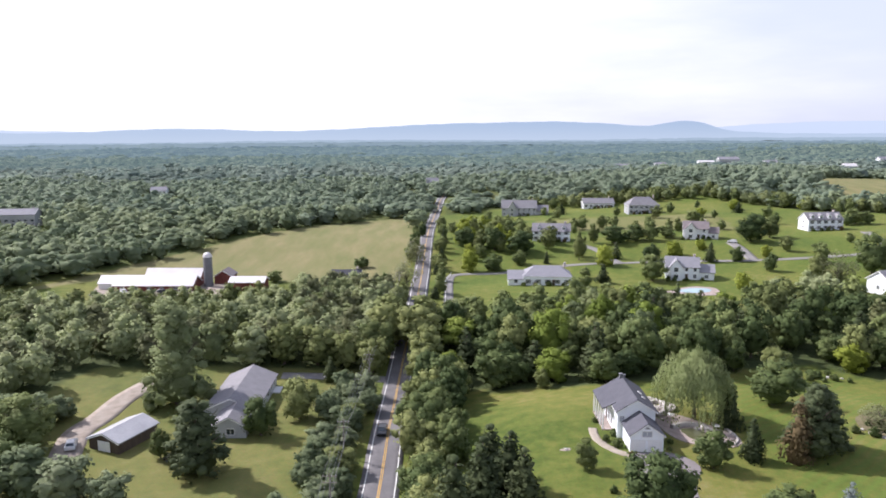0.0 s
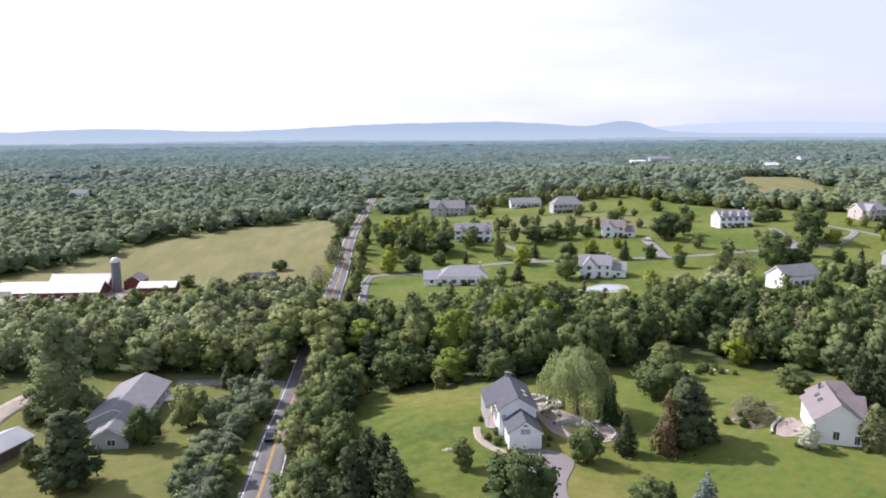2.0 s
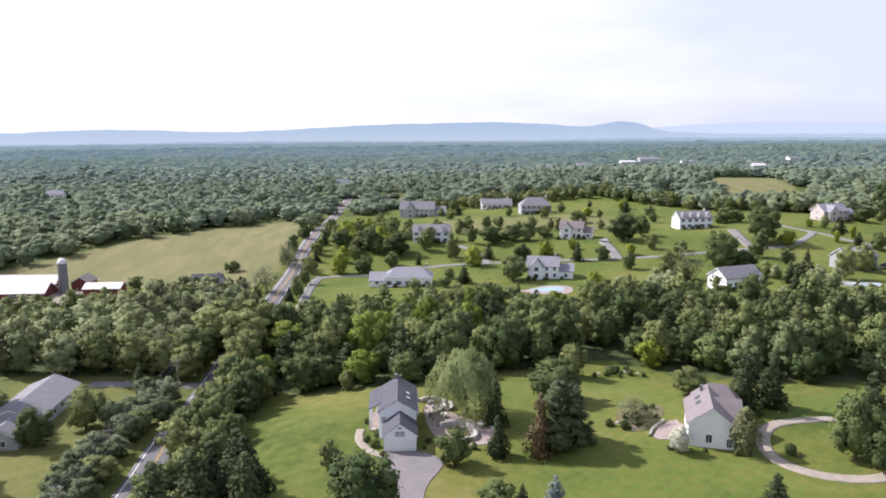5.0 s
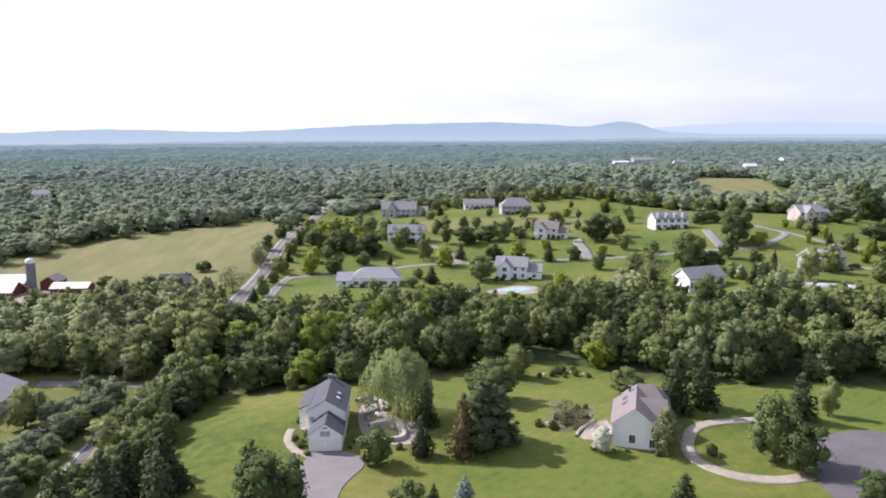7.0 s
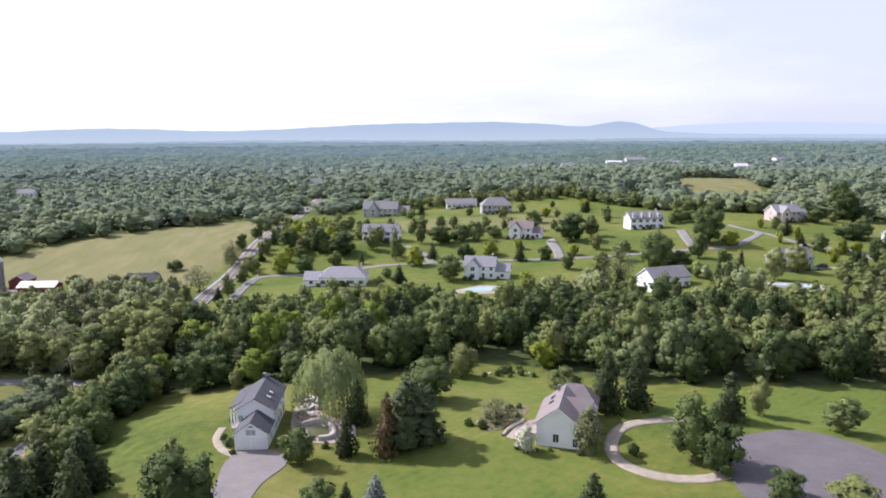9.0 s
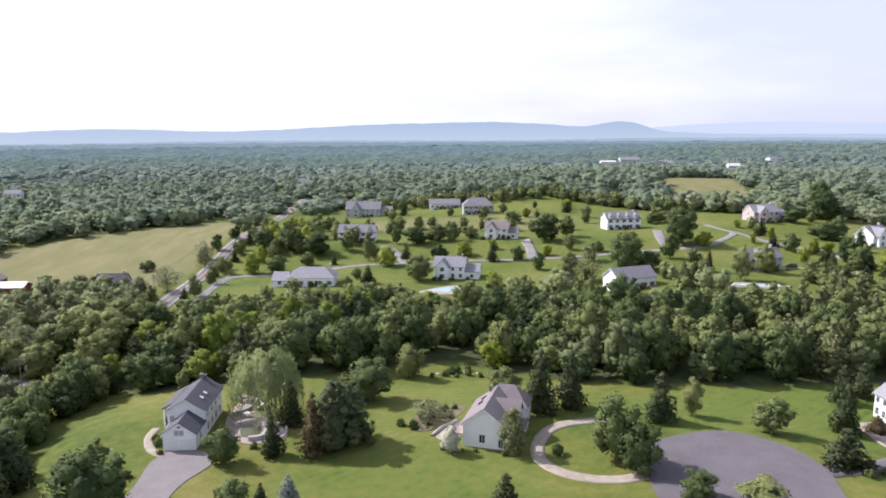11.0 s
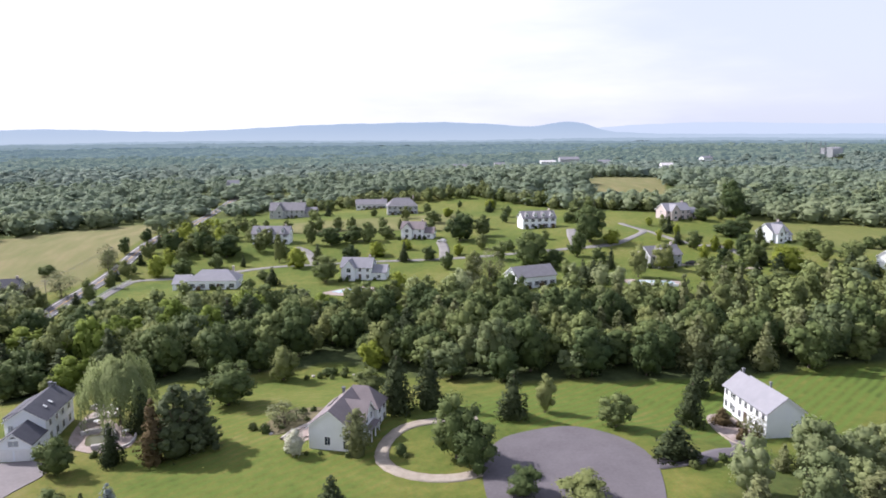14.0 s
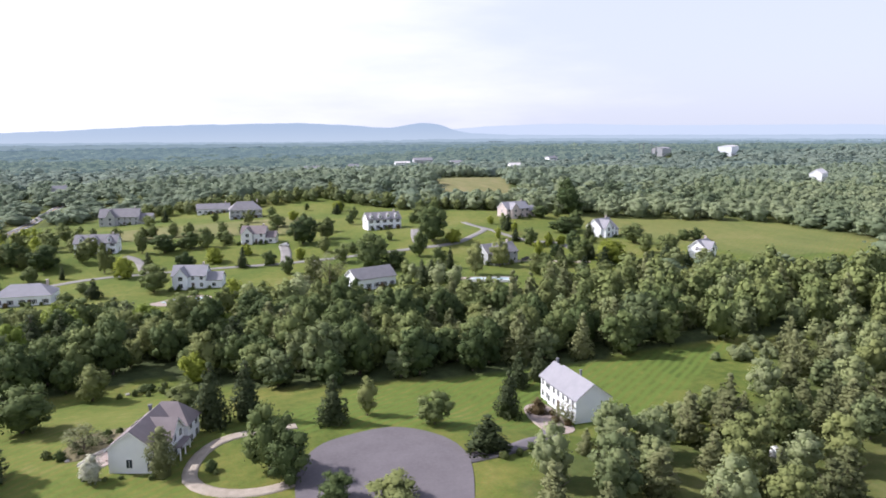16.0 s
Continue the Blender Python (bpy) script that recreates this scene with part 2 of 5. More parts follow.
tcg, mpg, wav = n.new("ShaderNodeTexCoord"), n.new("ShaderNodeMapping"), n.new("ShaderNodeTexWave")
mpg.inputs["Rotation"].default_value = (0, 0, radians(52))
wav.wave_type, wav.bands_direction = "BANDS", "X"
wav.inputs["Scale"].default_value, wav.inputs["Distortion"].default_value, wav.inputs["Detail Scale"].default_value = 0.15, 2.2, 0.5
l.new(tcg.outputs["Object"], mpg.inputs["Vector"]); l.new(mpg.outputs["Vector"], wav.inputs["Vector"])
masks = []
for key in ("mown", "hayfield", "woodfloor"):
    a = n.new("ShaderNodeAttribute"); a.attribute_name = key
    masks.append(a.outputs["Fac"])
sm = n.new("ShaderNodeMath"); sm.operation = "MULTIPLY"
l.new(wav.outputs["Fac"], sm.inputs[0]); l.new(masks[0], sm.inputs[1])
col = mixcol(n, l, sm.outputs[0], lawn.outputs["Color"], (0.098, 0.146, 0.03))
col = mixcol(n, l, masks[1], col, hay.outputs["Color"])
col = mixcol(n, l, masks[2], col, floor_.outputs["Color"])
l.new(mixcol(n, l, 0.3, col, fine.outputs["Color"], "OVERLAY"), b.inputs["Base Color"])
bump(n, l, b, fine.outputs["Fac"], 0.6, 0.12)


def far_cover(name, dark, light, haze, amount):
    """Woods at the edge of sight: green with glowing blue haze mixed in."""
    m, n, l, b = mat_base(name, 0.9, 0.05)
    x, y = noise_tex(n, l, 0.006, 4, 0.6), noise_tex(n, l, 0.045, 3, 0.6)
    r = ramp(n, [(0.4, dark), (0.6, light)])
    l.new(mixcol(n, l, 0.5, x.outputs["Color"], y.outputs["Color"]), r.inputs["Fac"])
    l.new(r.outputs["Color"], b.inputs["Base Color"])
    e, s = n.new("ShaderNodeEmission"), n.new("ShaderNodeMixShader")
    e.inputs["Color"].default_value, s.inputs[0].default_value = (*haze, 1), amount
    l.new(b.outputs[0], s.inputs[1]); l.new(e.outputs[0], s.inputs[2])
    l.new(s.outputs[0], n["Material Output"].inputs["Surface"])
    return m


M_CANOPY = leaves("woodland_canopy", (0.066, 0.096, 0.046), (0.154, 0.19, 0.087), (0.26, 0.292, 0.132), 0.27, 0.055, 0.55)
# Belt and far leaf: lifted, bluer base colours that paint in distance haze.
M_BELT = leaves("haze_tinted_belt_leaf", (0.115, 0.158, 0.095), (0.19, 0.24, 0.142), (0.27, 0.315, 0.185), 0.42, 0.03, 0.65)
M_FARLEAF = leaves("haze_tinted_far_leaf", (0.148, 0.202, 0.152), (0.21, 0.27, 0.198), (0.272, 0.33, 0.232), 0.52, 0.02, 0.75)
M_FARLEAF2 = leaves("haze_tinted_farther_leaf", (0.145, 0.2, 0.178), (0.2, 0.26, 0.225), (0.255, 0.312, 0.26), 0.5, 0.012, 0.8)
# From here on haze is painted in: its blue glows in each material.
M_HAZELEAF1 = leaves("haze_painted_leaf", (0.09, 0.13, 0.08), (0.17, 0.22, 0.13), (0.24, 0.28, 0.17), 0.45, 0.008, 0.7, 0.36, (0.17, 0.25, 0.285))
M_HAZELEAF2 = leaves("haze_painted_far_leaf", (0.09, 0.13, 0.08), (0.17, 0.22, 0.13), (0.24, 0.28, 0.17), 0.45, 0.005, 0.7, 0.55, (0.2, 0.285, 0.335))
M_MIDWOOD = far_cover("haze_painted_gap_filler", (0.03, 0.045, 0.03), (0.06, 0.085, 0.05), (0.17, 0.25, 0.285), 0.36)
M_MIDWOOD2 = far_cover("haze_painted_far_gap_filler", (0.03, 0.045, 0.03), (0.06, 0.085, 0.05), (0.2, 0.285, 0.335), 0.55)
M_FARWOOD = far_cover("haze_painted_woods", (0.03, 0.05, 0.045), (0.13, 0.145, 0.1), (0.235, 0.32, 0.375), 0.7)
M_FARTHEST = far_cover("haze_painted_farthest_woods", (0.06, 0.08, 0.07), (0.1, 0.12, 0.1), (0.33, 0.415, 0.485), 0.85)
# The hills' blue is haze colour put in as emission.
M_HILL = far_cover("haze_painted_hills", (0.05, 0.07, 0.07), (0.07, 0.09, 0.09), (0.34, 0.42, 0.52), 0.88)
M_HILLPALE = far_cover("haze_painted_pale_hills", (0.05, 0.07, 0.07), (0.07, 0.09, 0.09), (0.52, 0.59, 0.69), 0.93)


# ---- terrain ----
CTRL = np.array([
    (-41, 139, -6.5), (-13, 166, -7.2), (-14, 120, -7), (43, 112, 0.3), (35, 134, 0.3), (91, 113, 1.6), (113, 118, 3), (148, 100, 3.6), (173, 113, 0.3), (176, 128, 0.2),
    (89, 166, -2.2), (101, 267, -3.4), (214, 235, 2.5), (52, 284, -3), (80, 314, -1.4), (28, 299, -5), (-8, 237, -5), (-72, 281, -6.5), (-17, 486, -1.5),
    (238, 335, 8.6), (230, 275, 2.4), (296, 573, 19)], float)
CTRL = np.vstack([CTRL, np.array([
    (53, 376, 2), (194, 390, 7), (272, 389, 10), (295, 331, 5.5), (-110, 300, -7), (126, 378, 4), (-900, 1200, -5), (0, 1500, 0), (1200, 1500, 25),
    (-2500, 4000, -5), (0, 4300, 10), (2500, 4000, 28), (-300, 60, -5), (400, 120, 3), (0, -200, 0), (200, -200, 3)], float)])


def spread(x, y):
    dx, dy = np.asarray(x, float) - 50, np.asarray(y, float)
    return np.arctan2(dx, dy + 80) * 1.2, np.log(np.sqrt(dx * dx + dy * dy + 3600)) * 1.6


CU, CV = spread(CTRL[:, 0], CTRL[:, 1])


def ground(x, y):
    """The land's height: a smooth blend of the spot heights."""
    u, v = spread(x, y)
    w = 1 / ((u[..., None] - CU) ** 2 + (v[..., None] - CV) ** 2 + 0.004) ** 1.6
    return (w * CTRL[:, 2]).sum(-1) / w.sum(-1)


def gz(x, y):
    return float(ground(np.array(x), np.array(y)))


def inside(poly, x, y):
    """Which of the points lie in the polygon."""
    x, y, hit = np.asarray(x, float), np.asarray(y, float), np.zeros(np.shape(x), bool)
    for (ax, ay), (bx, by) in zip(poly, poly[1:] + poly[:1]):
        if ay != by:
            hit ^= ((ay > y) != (by > y)) & (x < (bx - ax) * (y - ay) / (by - ay) + ax)
    return hit


WOOD_CREEK = [(0, 168), (42, 160), (70, 168), (92, 174), (112, 157), (135, 146), (171, 144), (236, 146), (330, 140), (345, 188), (290, 200), (214, 203), (160, 210), (101, 226), (60, 234), (10, 228), (0, 215)]
WOOD_WEST = [(-19, 182), (-60, 183), (-92, 178), (-100, 146), (-230, 126), (-235, 218), (-120, 210), (-60, 210), (-20, 214)]
WOOD_SOUTH = [(148, 76), (150, 85), (158, 90), (172, 95), (190, 97), (206, 102), (222, 112), (238, 126), (248, 138), (330, 136), (330, 92), (240, 88), (205, 66), (150, 60)]
FIELD_HAY = [(-175, 270), (-149, 331), (-115, 391), (-80, 444), (-17, 497), (-15, 300), (-26, 285), (-60, 292), (-78, 305), (-150, 300)]
FIELD_FAR = [(262, 462), (300, 612), (385, 622), (322, 472)]
FIELD_EAST = [(300, 366), (326, 372), (414, 322), (425, 240), (335, 230), (310, 300)]
YARDS = [(-6, 235), (-4, 500), (60, 545), (190, 540), (232, 440), (300, 395), (326, 372), (414, 322), (425, 225), (345, 206), (290, 222), (214, 222), (101, 246)]
FARM = [(-185, 255), (-178, 275), (-150, 332), (-60, 300), (-15, 300), (-15, 250), (-60, 252), (-120, 244)]
NEAR = [(-230, 40), (-235, 258), (-175, 270), (-15, 262), (-4, 240), (101, 246), (345, 206), (430, 215), (430, 40)]


FAR_HOMES = [(-247, 615), (-262, 432), (255, 1000), (438, 1185), (477, 1189), (507, 1101), (546, 954), (1036, 1062), (930, 1120), (716, 561), (700, 1130), (330, 1080)]


def is_wood_far(x, y):
    keep = ~(inside(FIELD_HAY, x, y) | inside(FIELD_FAR, x, y) | inside(FIELD_EAST, x, y) | inside(YARDS, x, y) | inside(FARM, x, y) | inside(NEAR, x, y))
    road = np.abs(x + 9 - np.maximum(0, y - 430) * 0.045) < 7
    for hx, hy in FAR_HOMES:
        keep = keep & ~((np.abs(x - 50 - (hx - 50) * y / hy) < 17) & (y > hy - 0.11 * hy) & (y < hy + 14))
    return keep & ~(road & (y < 590)) & (y > 180)


def axis(parts):
    return np.unique(np.concatenate([np.arange(a, b, s) for a, b, s in parts]).round(3))


gx = axis([(-4800, -600, 140), (-600, -180, 12), (-180, 345, 3.0), (345, 700, 10), (700, 4801, 140)])
gy = axis([(-600, 70, 25), (70, 420, 3.0), (420, 700, 6), (700, 1300, 30), (1300, 4801, 140)])
GX, GY = np.meshgrid(gx, gy)
GZ = ground(GX, GY)
verts = np.stack([GX, GY, GZ], -1).reshape(-1, 3)


def fast_mesh(name, verts, faces, material, smooth=False, normals=None):
    """A mesh from arrays of places and of equal-sized faces, with vertex normals if given."""
    me = bpy.data.meshes.new(name)
    faces = np.ascontiguousarray(faces, np.int32)
    k = faces.shape[1]
    me.vertices.add(len(verts)); me.vertices.foreach_set("co", np.ascontiguousarray(verts, np.float32).ravel())
    me.loops.add(faces.size); me.loops.foreach_set("vertex_index", faces.ravel())
    me.polygons.add(len(faces)); me.polygons.foreach_set("loop_start", np.arange(0, faces.size, k, dtype=np.int32))
    if smooth or normals is not None:
        me.polygons.foreach_set("use_smooth", np.ones(len(faces), bool))
    me.materials.append(material)
    me.update(calc_edges=True)
    if normals is not None:
        me.attributes.new("custom_normal", "FLOAT_VECTOR", "POINT").data.foreach_set("vector", np.ascontiguousarray(normals, np.float32).ravel())
    return me


def grid_faces(rows, cols):
    i = np.arange(rows * cols).reshape(rows, cols)
    return np.stack([i[:-1, :-1], i[:-1, 1:], i[1:, 1:], i[1:, :-1]], -1).reshape(-1, 4)


gm = fast_mesh("ground", verts, grid_faces(*GX.shape), M_GROUND, True)
for key, mask in (("mown", inside([(108, 122), (135, 143), (240, 143), (215, 126), (185, 107), (150, 108)], GX, GY) * 1.0 + inside([(48, 88), (58, 108), (58, 160), (92, 166), (104, 130), (100, 100), (95, 70), (56, 70)], GX, GY) * 0.6 + inside(YARDS, GX, GY) * 0.55),
                  ("hayfield", inside(FIELD_HAY, GX, GY) * 1.0 + inside(FIELD_FAR, GX, GY) * 1.0 + inside(FIELD_EAST, GX, GY) * 0.3 + inside([(60, 395), (60, 450), (170, 450), (160, 380)], GX, GY) * 0.7 + inside([(-230, 90), (-230, 190), (-18, 190), (-14, 90)], GX, GY) * 0.35),
                  ("woodfloor", np.maximum(inside(WOOD_CREEK, GX, GY) | inside(WOOD_WEST, GX, GY) | inside(WOOD_SOUTH, GX, GY), is_wood_far(GX, GY) * 0.6) * (1.0 - 0.45 * inside(WOOD_SOUTH, GX, GY)))):
    gm.attributes.new(key, "FLOAT", "POINT").data.foreach_set("value", mask.astype(np.float32).ravel())
tagged(new("ground", gm), "green mown lawns, hay field and dark wood floor on rolling land", "ground", kind="structure")


# ---- helpers for things ----
def root(name, x, y, z, turn=0, label="", category="", group="", kind=""):
    ob = new(name)
    ob.empty_display_size = 0.5
    ob.matrix_basis = pose(x, y, z, 0, 0, turn)
    return tagged(ob, label, category, group, kind)


def part(name, bm, material, parent, label=""):
    me = bpy.data.meshes.new(name)
    bm.to_mesh(me)
    bm.free()
    me.materials.append(material)
    ob = new(name, me)
    ob.parent = parent
    return tagged(ob, label)


def box(bm, x0, x1, y0, y1, z0, z1):
    v = [bm.verts.new((x, y, z)) for z in (z0, z1) for x, y in ((x0, y0), (x1, y0), (x1, y1), (x0, y1))]
    for f in ((3, 2, 1, 0), (4, 5, 6, 7), (0, 1, 5, 4), (1, 2, 6, 5), (2, 3, 7, 6), (3, 0, 4, 7)):
        bm.faces.new([v[i] for i in f])
    return v


def prism(bm, pts, axis_, a, b):
    """A profile of (u, z) pushed along x ('x') or y ('y') from a to b."""
    def at(u, z, s):
        return (s, u, z) if axis_ == "x" else (u, s, z)
    lo, hi = [bm.verts.new(at(u, z, a)) for u, z in pts], [bm.verts.new(at(u, z, b)) for u, z in pts]
    bm.faces.new(lo[::-1]); bm.faces.new(hi)
    for i in range(len(pts)):
        j = (i + 1) % len(pts)
        bm.faces.new((lo[i], lo[j], hi[j], hi[i]))
    bmesh.ops.recalc_face_normals(bm, faces=bm.faces[:])


def tube(bm, path, radii, sides=8):
    """A tapered round stem along a path."""
    rings = []
    for i, (p, r) in enumerate(zip(path, radii)):
        p = Vector(p)
        d = Vector(path[min(i + 1, len(path) - 1)]) - Vector(path[max(i - 1, 0)])
        q = d.to_track_quat("Z", "Y")
        rings.append([bm.verts.new(p + q @ Vector((r * math.cos(k * math.tau / sides), r * math.sin(k * math.tau / sides), 0))) for k in range(sides)])
    for a, b_ in zip(rings, rings[1:]):
        for k in range(sides):
            bm.faces.new((a[k], a[(k + 1) % sides], b_[(k + 1) % sides], b_[k]))
    bm.faces.new(rings[0][::-1]); bm.faces.new(rings[-1])


def smooth_line(pts, step=2.0):
    """A rounded line through the given plan points."""
    p = [np.array(q, float) for q in pts]
    p = [2 * p[0] - p[1]] + p + [2 * p[-1] - p[-2]]
    res = []
    for a, b_, c, d in zip(p, p[1:], p[2:], p[3:]):
        k = max(2, int(np.linalg.norm(c - b_) / step))
        for t in np.arange(k) / k:
            res.append(0.5 * (2 * b_ + (c - a) * t + (2 * a - 5 * b_ + 4 * c - d) * t * t + (3 * b_ - a - 3 * c + d) * t ** 3))
    return np.array(res + [p[-2]])


def ribbon(name, pts, width, material, lift=0.08, label="", category="", parent=None, offset=0.0, ready=False, kind="structure"):
    """A paved strip that follows the land, with edges that go down into it."""
    line = pts if ready else smooth_line(pts)
    d = np.gradient(line, axis=0)
    d /= np.linalg.norm(d, axis=1)[:, None]
    side = np.stack([d[:, 1], -d[:, 0]], -1)
    half = width / 2 if np.isscalar(width) else np.asarray(width)[:, None] / 2
    cross = (-1.0, -0.999, -0.5, 0, 0.5, 0.999, 1.0)
    rows = [line + side * (offset + half * c) for c in cross]
    v = np.stack([np.concatenate([r, (ground(r[:, 0], r[:, 1]) + (lift if abs(c) < 1 else -0.3))[:, None]], 1) for r, c in zip(rows, cross)], 1)
    me = fast_mesh(name, v.reshape(-1, 3), grid_faces(len(line), len(cross))[:, ::-1], material, False)
    ob = new(name, me)
    ob.parent = parent
    return tagged(ob, label, category, kind=kind if parent is None else "")


def pad(name, pts, material, lift, label, category, kind="structure"):
    """A flat paved patch with a rounded outline, laid on the land."""
    line = smooth_line(pts + pts[:2], 1.5)[:-1]
    k = max(3, len(line) * len(pts) // (len(pts) + 1))
    line = line[:k]
    c = line.mean(0)
    rings = [c + (line - c) * f for f in (0.05, 0.35, 0.7, 1.0, 1.003)]
    v = [np.concatenate([r, (ground(r[:, 0], r[:, 1]) + (lift if i < 4 else -0.3))[:, None]], 1) for i, r in enumerate(rings)]
    bm = bmesh.new()
    vs = [[bm.verts.new(p) for p in ring] for ring in v]
    bm.faces.new(vs[0])
    for a, b_ in zip(vs, vs[1:]):
        for i in range(k):
            j = (i + 1) % k
            bm.faces.new((a[i], a[j], b_[j], b_[i]))
    bmesh.ops.recalc_face_normals(bm, faces=bm.faces[:])
    me = bpy.data.meshes.new(name)
    bm.to_mesh(me); bm.free()
    me.materials.append(material)
    return tagged(new(name, me), label, category, kind=kind)


# ---- roads and paving ----
ROAD = smooth_line([(-11.4, -120), (-11.4, 20), (-11.4, 111), (-11.4, 175), (-9.6, 250), (-9.4, 281), (-7.8, 440), (-3.2, 566), (4, 660)], 3.0)
road = ribbon("road", ROAD, 7.4, M_ASPHALT, 0.1, "worn grey two-lane asphalt country road", "road", ready=True)
ribbon("white_edge_line", ROAD, 0.22, M_WHITELINE, 0.125, "white edge line", parent=road, offset=-2.85, ready=True)
ribbon("white_edge_line", ROAD, 0.22, M_WHITELINE, 0.125, "white edge line", parent=road, offset=2.85, ready=True)
for s in (-0.16, 0.16):
    ribbon("yellow_centre_line", ROAD, 0.14, M_YELLOW, 0.125, "yellow centre line", parent=road, offset=s, ready=True)
ribbon("lane", [(2.0, 248.5), (2.7, 291.2), (6.5, 303), (23, 306.2), (50.3, 312.9), (80, 314.8), (97, 317.5), (115.4, 316.5), (140.8, 311.6), (166, 308.6), (201, 310.7), (223.6, 313), (242, 330), (246.5, 347), (246, 370)], 3.6, M_LANE, 0.1, "pale grey residential lane", "road")
ribbon("lane", [(246.8, 346.4), (247.8, 318), (254.2, 302), (266, 292), (267, 275)], 3.4, M_LANE, 0.1, "pale grey residential lane", "road")
ribbon("driveway", [(226, 268), (238.4, 272), (247, 266.8), (262, 256.5)], 3.6, M_GRAVEL, 0.12, "pale driveway beside a pool", "driveway")
ribbon("driveway", [(139, 312.5), (141.2, 330.7), (141.5, 344.6)], 5.0, M_LANE, 0.12, "grey asphalt driveway", "driveway")
ribbon("driveway", [(202.3, 312.3), (206, 332), (212, 352.4)], 5.0, M_LANE, 0.12, "grey asphalt driveway", "driveway")
ribbon("driveway", [(80, 314.8), (75.7, 340.8), (68.9, 351)], 4.0, M_LANE, 0.12, "grey asphalt driveway", "driveway")
ribbon("driveway", [(119.3, 120.8), (110.6, 120.2), (105, 118.4), (101.2, 113.5), (100.4, 107), (103.2, 102.3), (107.8, 99.6), (112.5, 98.9), (116, 99.6)], 2.5, M_GRAVEL, 0.12, "curved pale gravel loop driveway", "driveway")
ribbon("driveway", [(144.6, 96.2), (149.1, 96.6), (154, 97.5), (159.5, 100.5), (164.5, 104), (166.5, 109)], 3.4, M_DRIVE, 0.13, "grey asphalt driveway by a white house", "driveway")
ribbon("garden_path", [(28.8, 129.3), (28.6, 124.8), (31, 119.4), (34, 116.7)], 1.6, M_GRAVEL, 0.1, "pale curved garden path", "path")
ribbon("dirt_track", [(-72, 172), (-75, 160), (-75.5, 148.5), (-76.5, 139.9), (-73.2, 128)], 6.0, M_DIRT, 0.06, "bare earth farm track", "track")
ribbon("driveway", [(-42, 177), (-32.8, 177.5), (-24, 177.5), (-13, 176)], 4.0, M_LANE, 0.1, "grey driveway to the ranch house", "driveway")
pad("turning_circle", [(118, 106), (124, 112), (135.5, 114), (143, 107), (145, 97.3), (141, 84), (134, 70), (120, 70), (116, 86), (116, 97)], M_DRIVE, 0.1, "wide mauve-grey asphalt turning circle", "road")
pad("driveway", [(33.6, 118.3), (40, 118.2), (43.6, 113), (40.3, 105), (38, 92), (32, 92), (32.9, 105.5), (32.6, 112)], M_FORECOURT, 0.11, "pale rosy-grey asphalt garage forecourt", "driveway")
pad("patio", [(41.6, 139), (43.4, 144), (46.2, 137), (51.2, 131), (55, 124), (53, 120.5), (47.8, 120.5), (43.1, 124.7), (41.6, 132)], M_PATIO, 0.12, "rosy stone patio behind the house", "patio")
pad("patio", [(165, 107), (165.5, 118), (168, 122), (171.6, 121), (171.8, 113), (171, 107), (168, 105.5)], M_PATIO, 0.12, "rosy stone front garden paving", "patio")
pad("patio", [(82.8, 118.1), (86, 123), (90, 125), (88.3, 118.7), (85.1, 116.8)], M_PATIO, 0.12, "pale stone side patio", "patio")
pad("pool_deck", [(84.8, 264), (97.3, 273), (106, 270), (102.7, 259), (90.6, 258)], M_PATIO, 0.1, "pale paved pool surround", "patio")
pad("swimming_pool", [(88.3, 265.4), (96.8, 270), (103, 269), (101.5, 264), (94.5, 261.8)], M_WATER, 0.16, "pale blue garden swimming pool", "pool")
pad("pool_deck", [(200, 246), (218, 240), (213, 231), (198.5, 239)], M_PATIO, 0.1, "pale paved pool surround", "patio")
pad("swimming_pool", [(203, 243.5), (215, 239.3), (211.5, 234), (201.5, 239)], M_WATER, 0.16, "pale blue garden swimming pool", "pool")
M_MULCH = plain("brown_mulch", (0.11, 0.1, 0.055), (0.2, 0.175, 0.11), 0.9, 0.95, 0.1, 0.04)
M_POND = plain("olive_pond_water", (0.07, 0.075, 0.035), (0.1, 0.1, 0.05), 0.8, 0.12, 0.5)
pad("garden_bed", [(78.7, 127), (80.6, 131.5), (85, 134), (89.8, 133.2), (88.6, 128.5), (84.6, 123.4), (80.6, 121)], M_MULCH, 0.06, "brown mulched garden bed with low planting", "garden bed")
pad("garden_bed", [(146.6, 98.6), (150, 101.5), (153.4, 100.6), (152.6, 98.4), (149, 97.9)], M_MULCH, 0.07, "mulched bed beside the drive", "garden bed")
pad("garden_pond", [(45.4, 128.4), (48.8, 128.6), (49.6, 125.8), (49.4, 123.6), (46.6, 123.4), (45.6, 125.8)], M_POND, 0.18, "still olive-green garden pond in the patio", "pond", kind="")
pad("farmyard", [(-140, 274), (-143, 300), (-105, 300), (-84, 284), (-92, 264), (-122, 262)], M_DIRT, 0.06, "pale trodden earth farmyard", "yard")


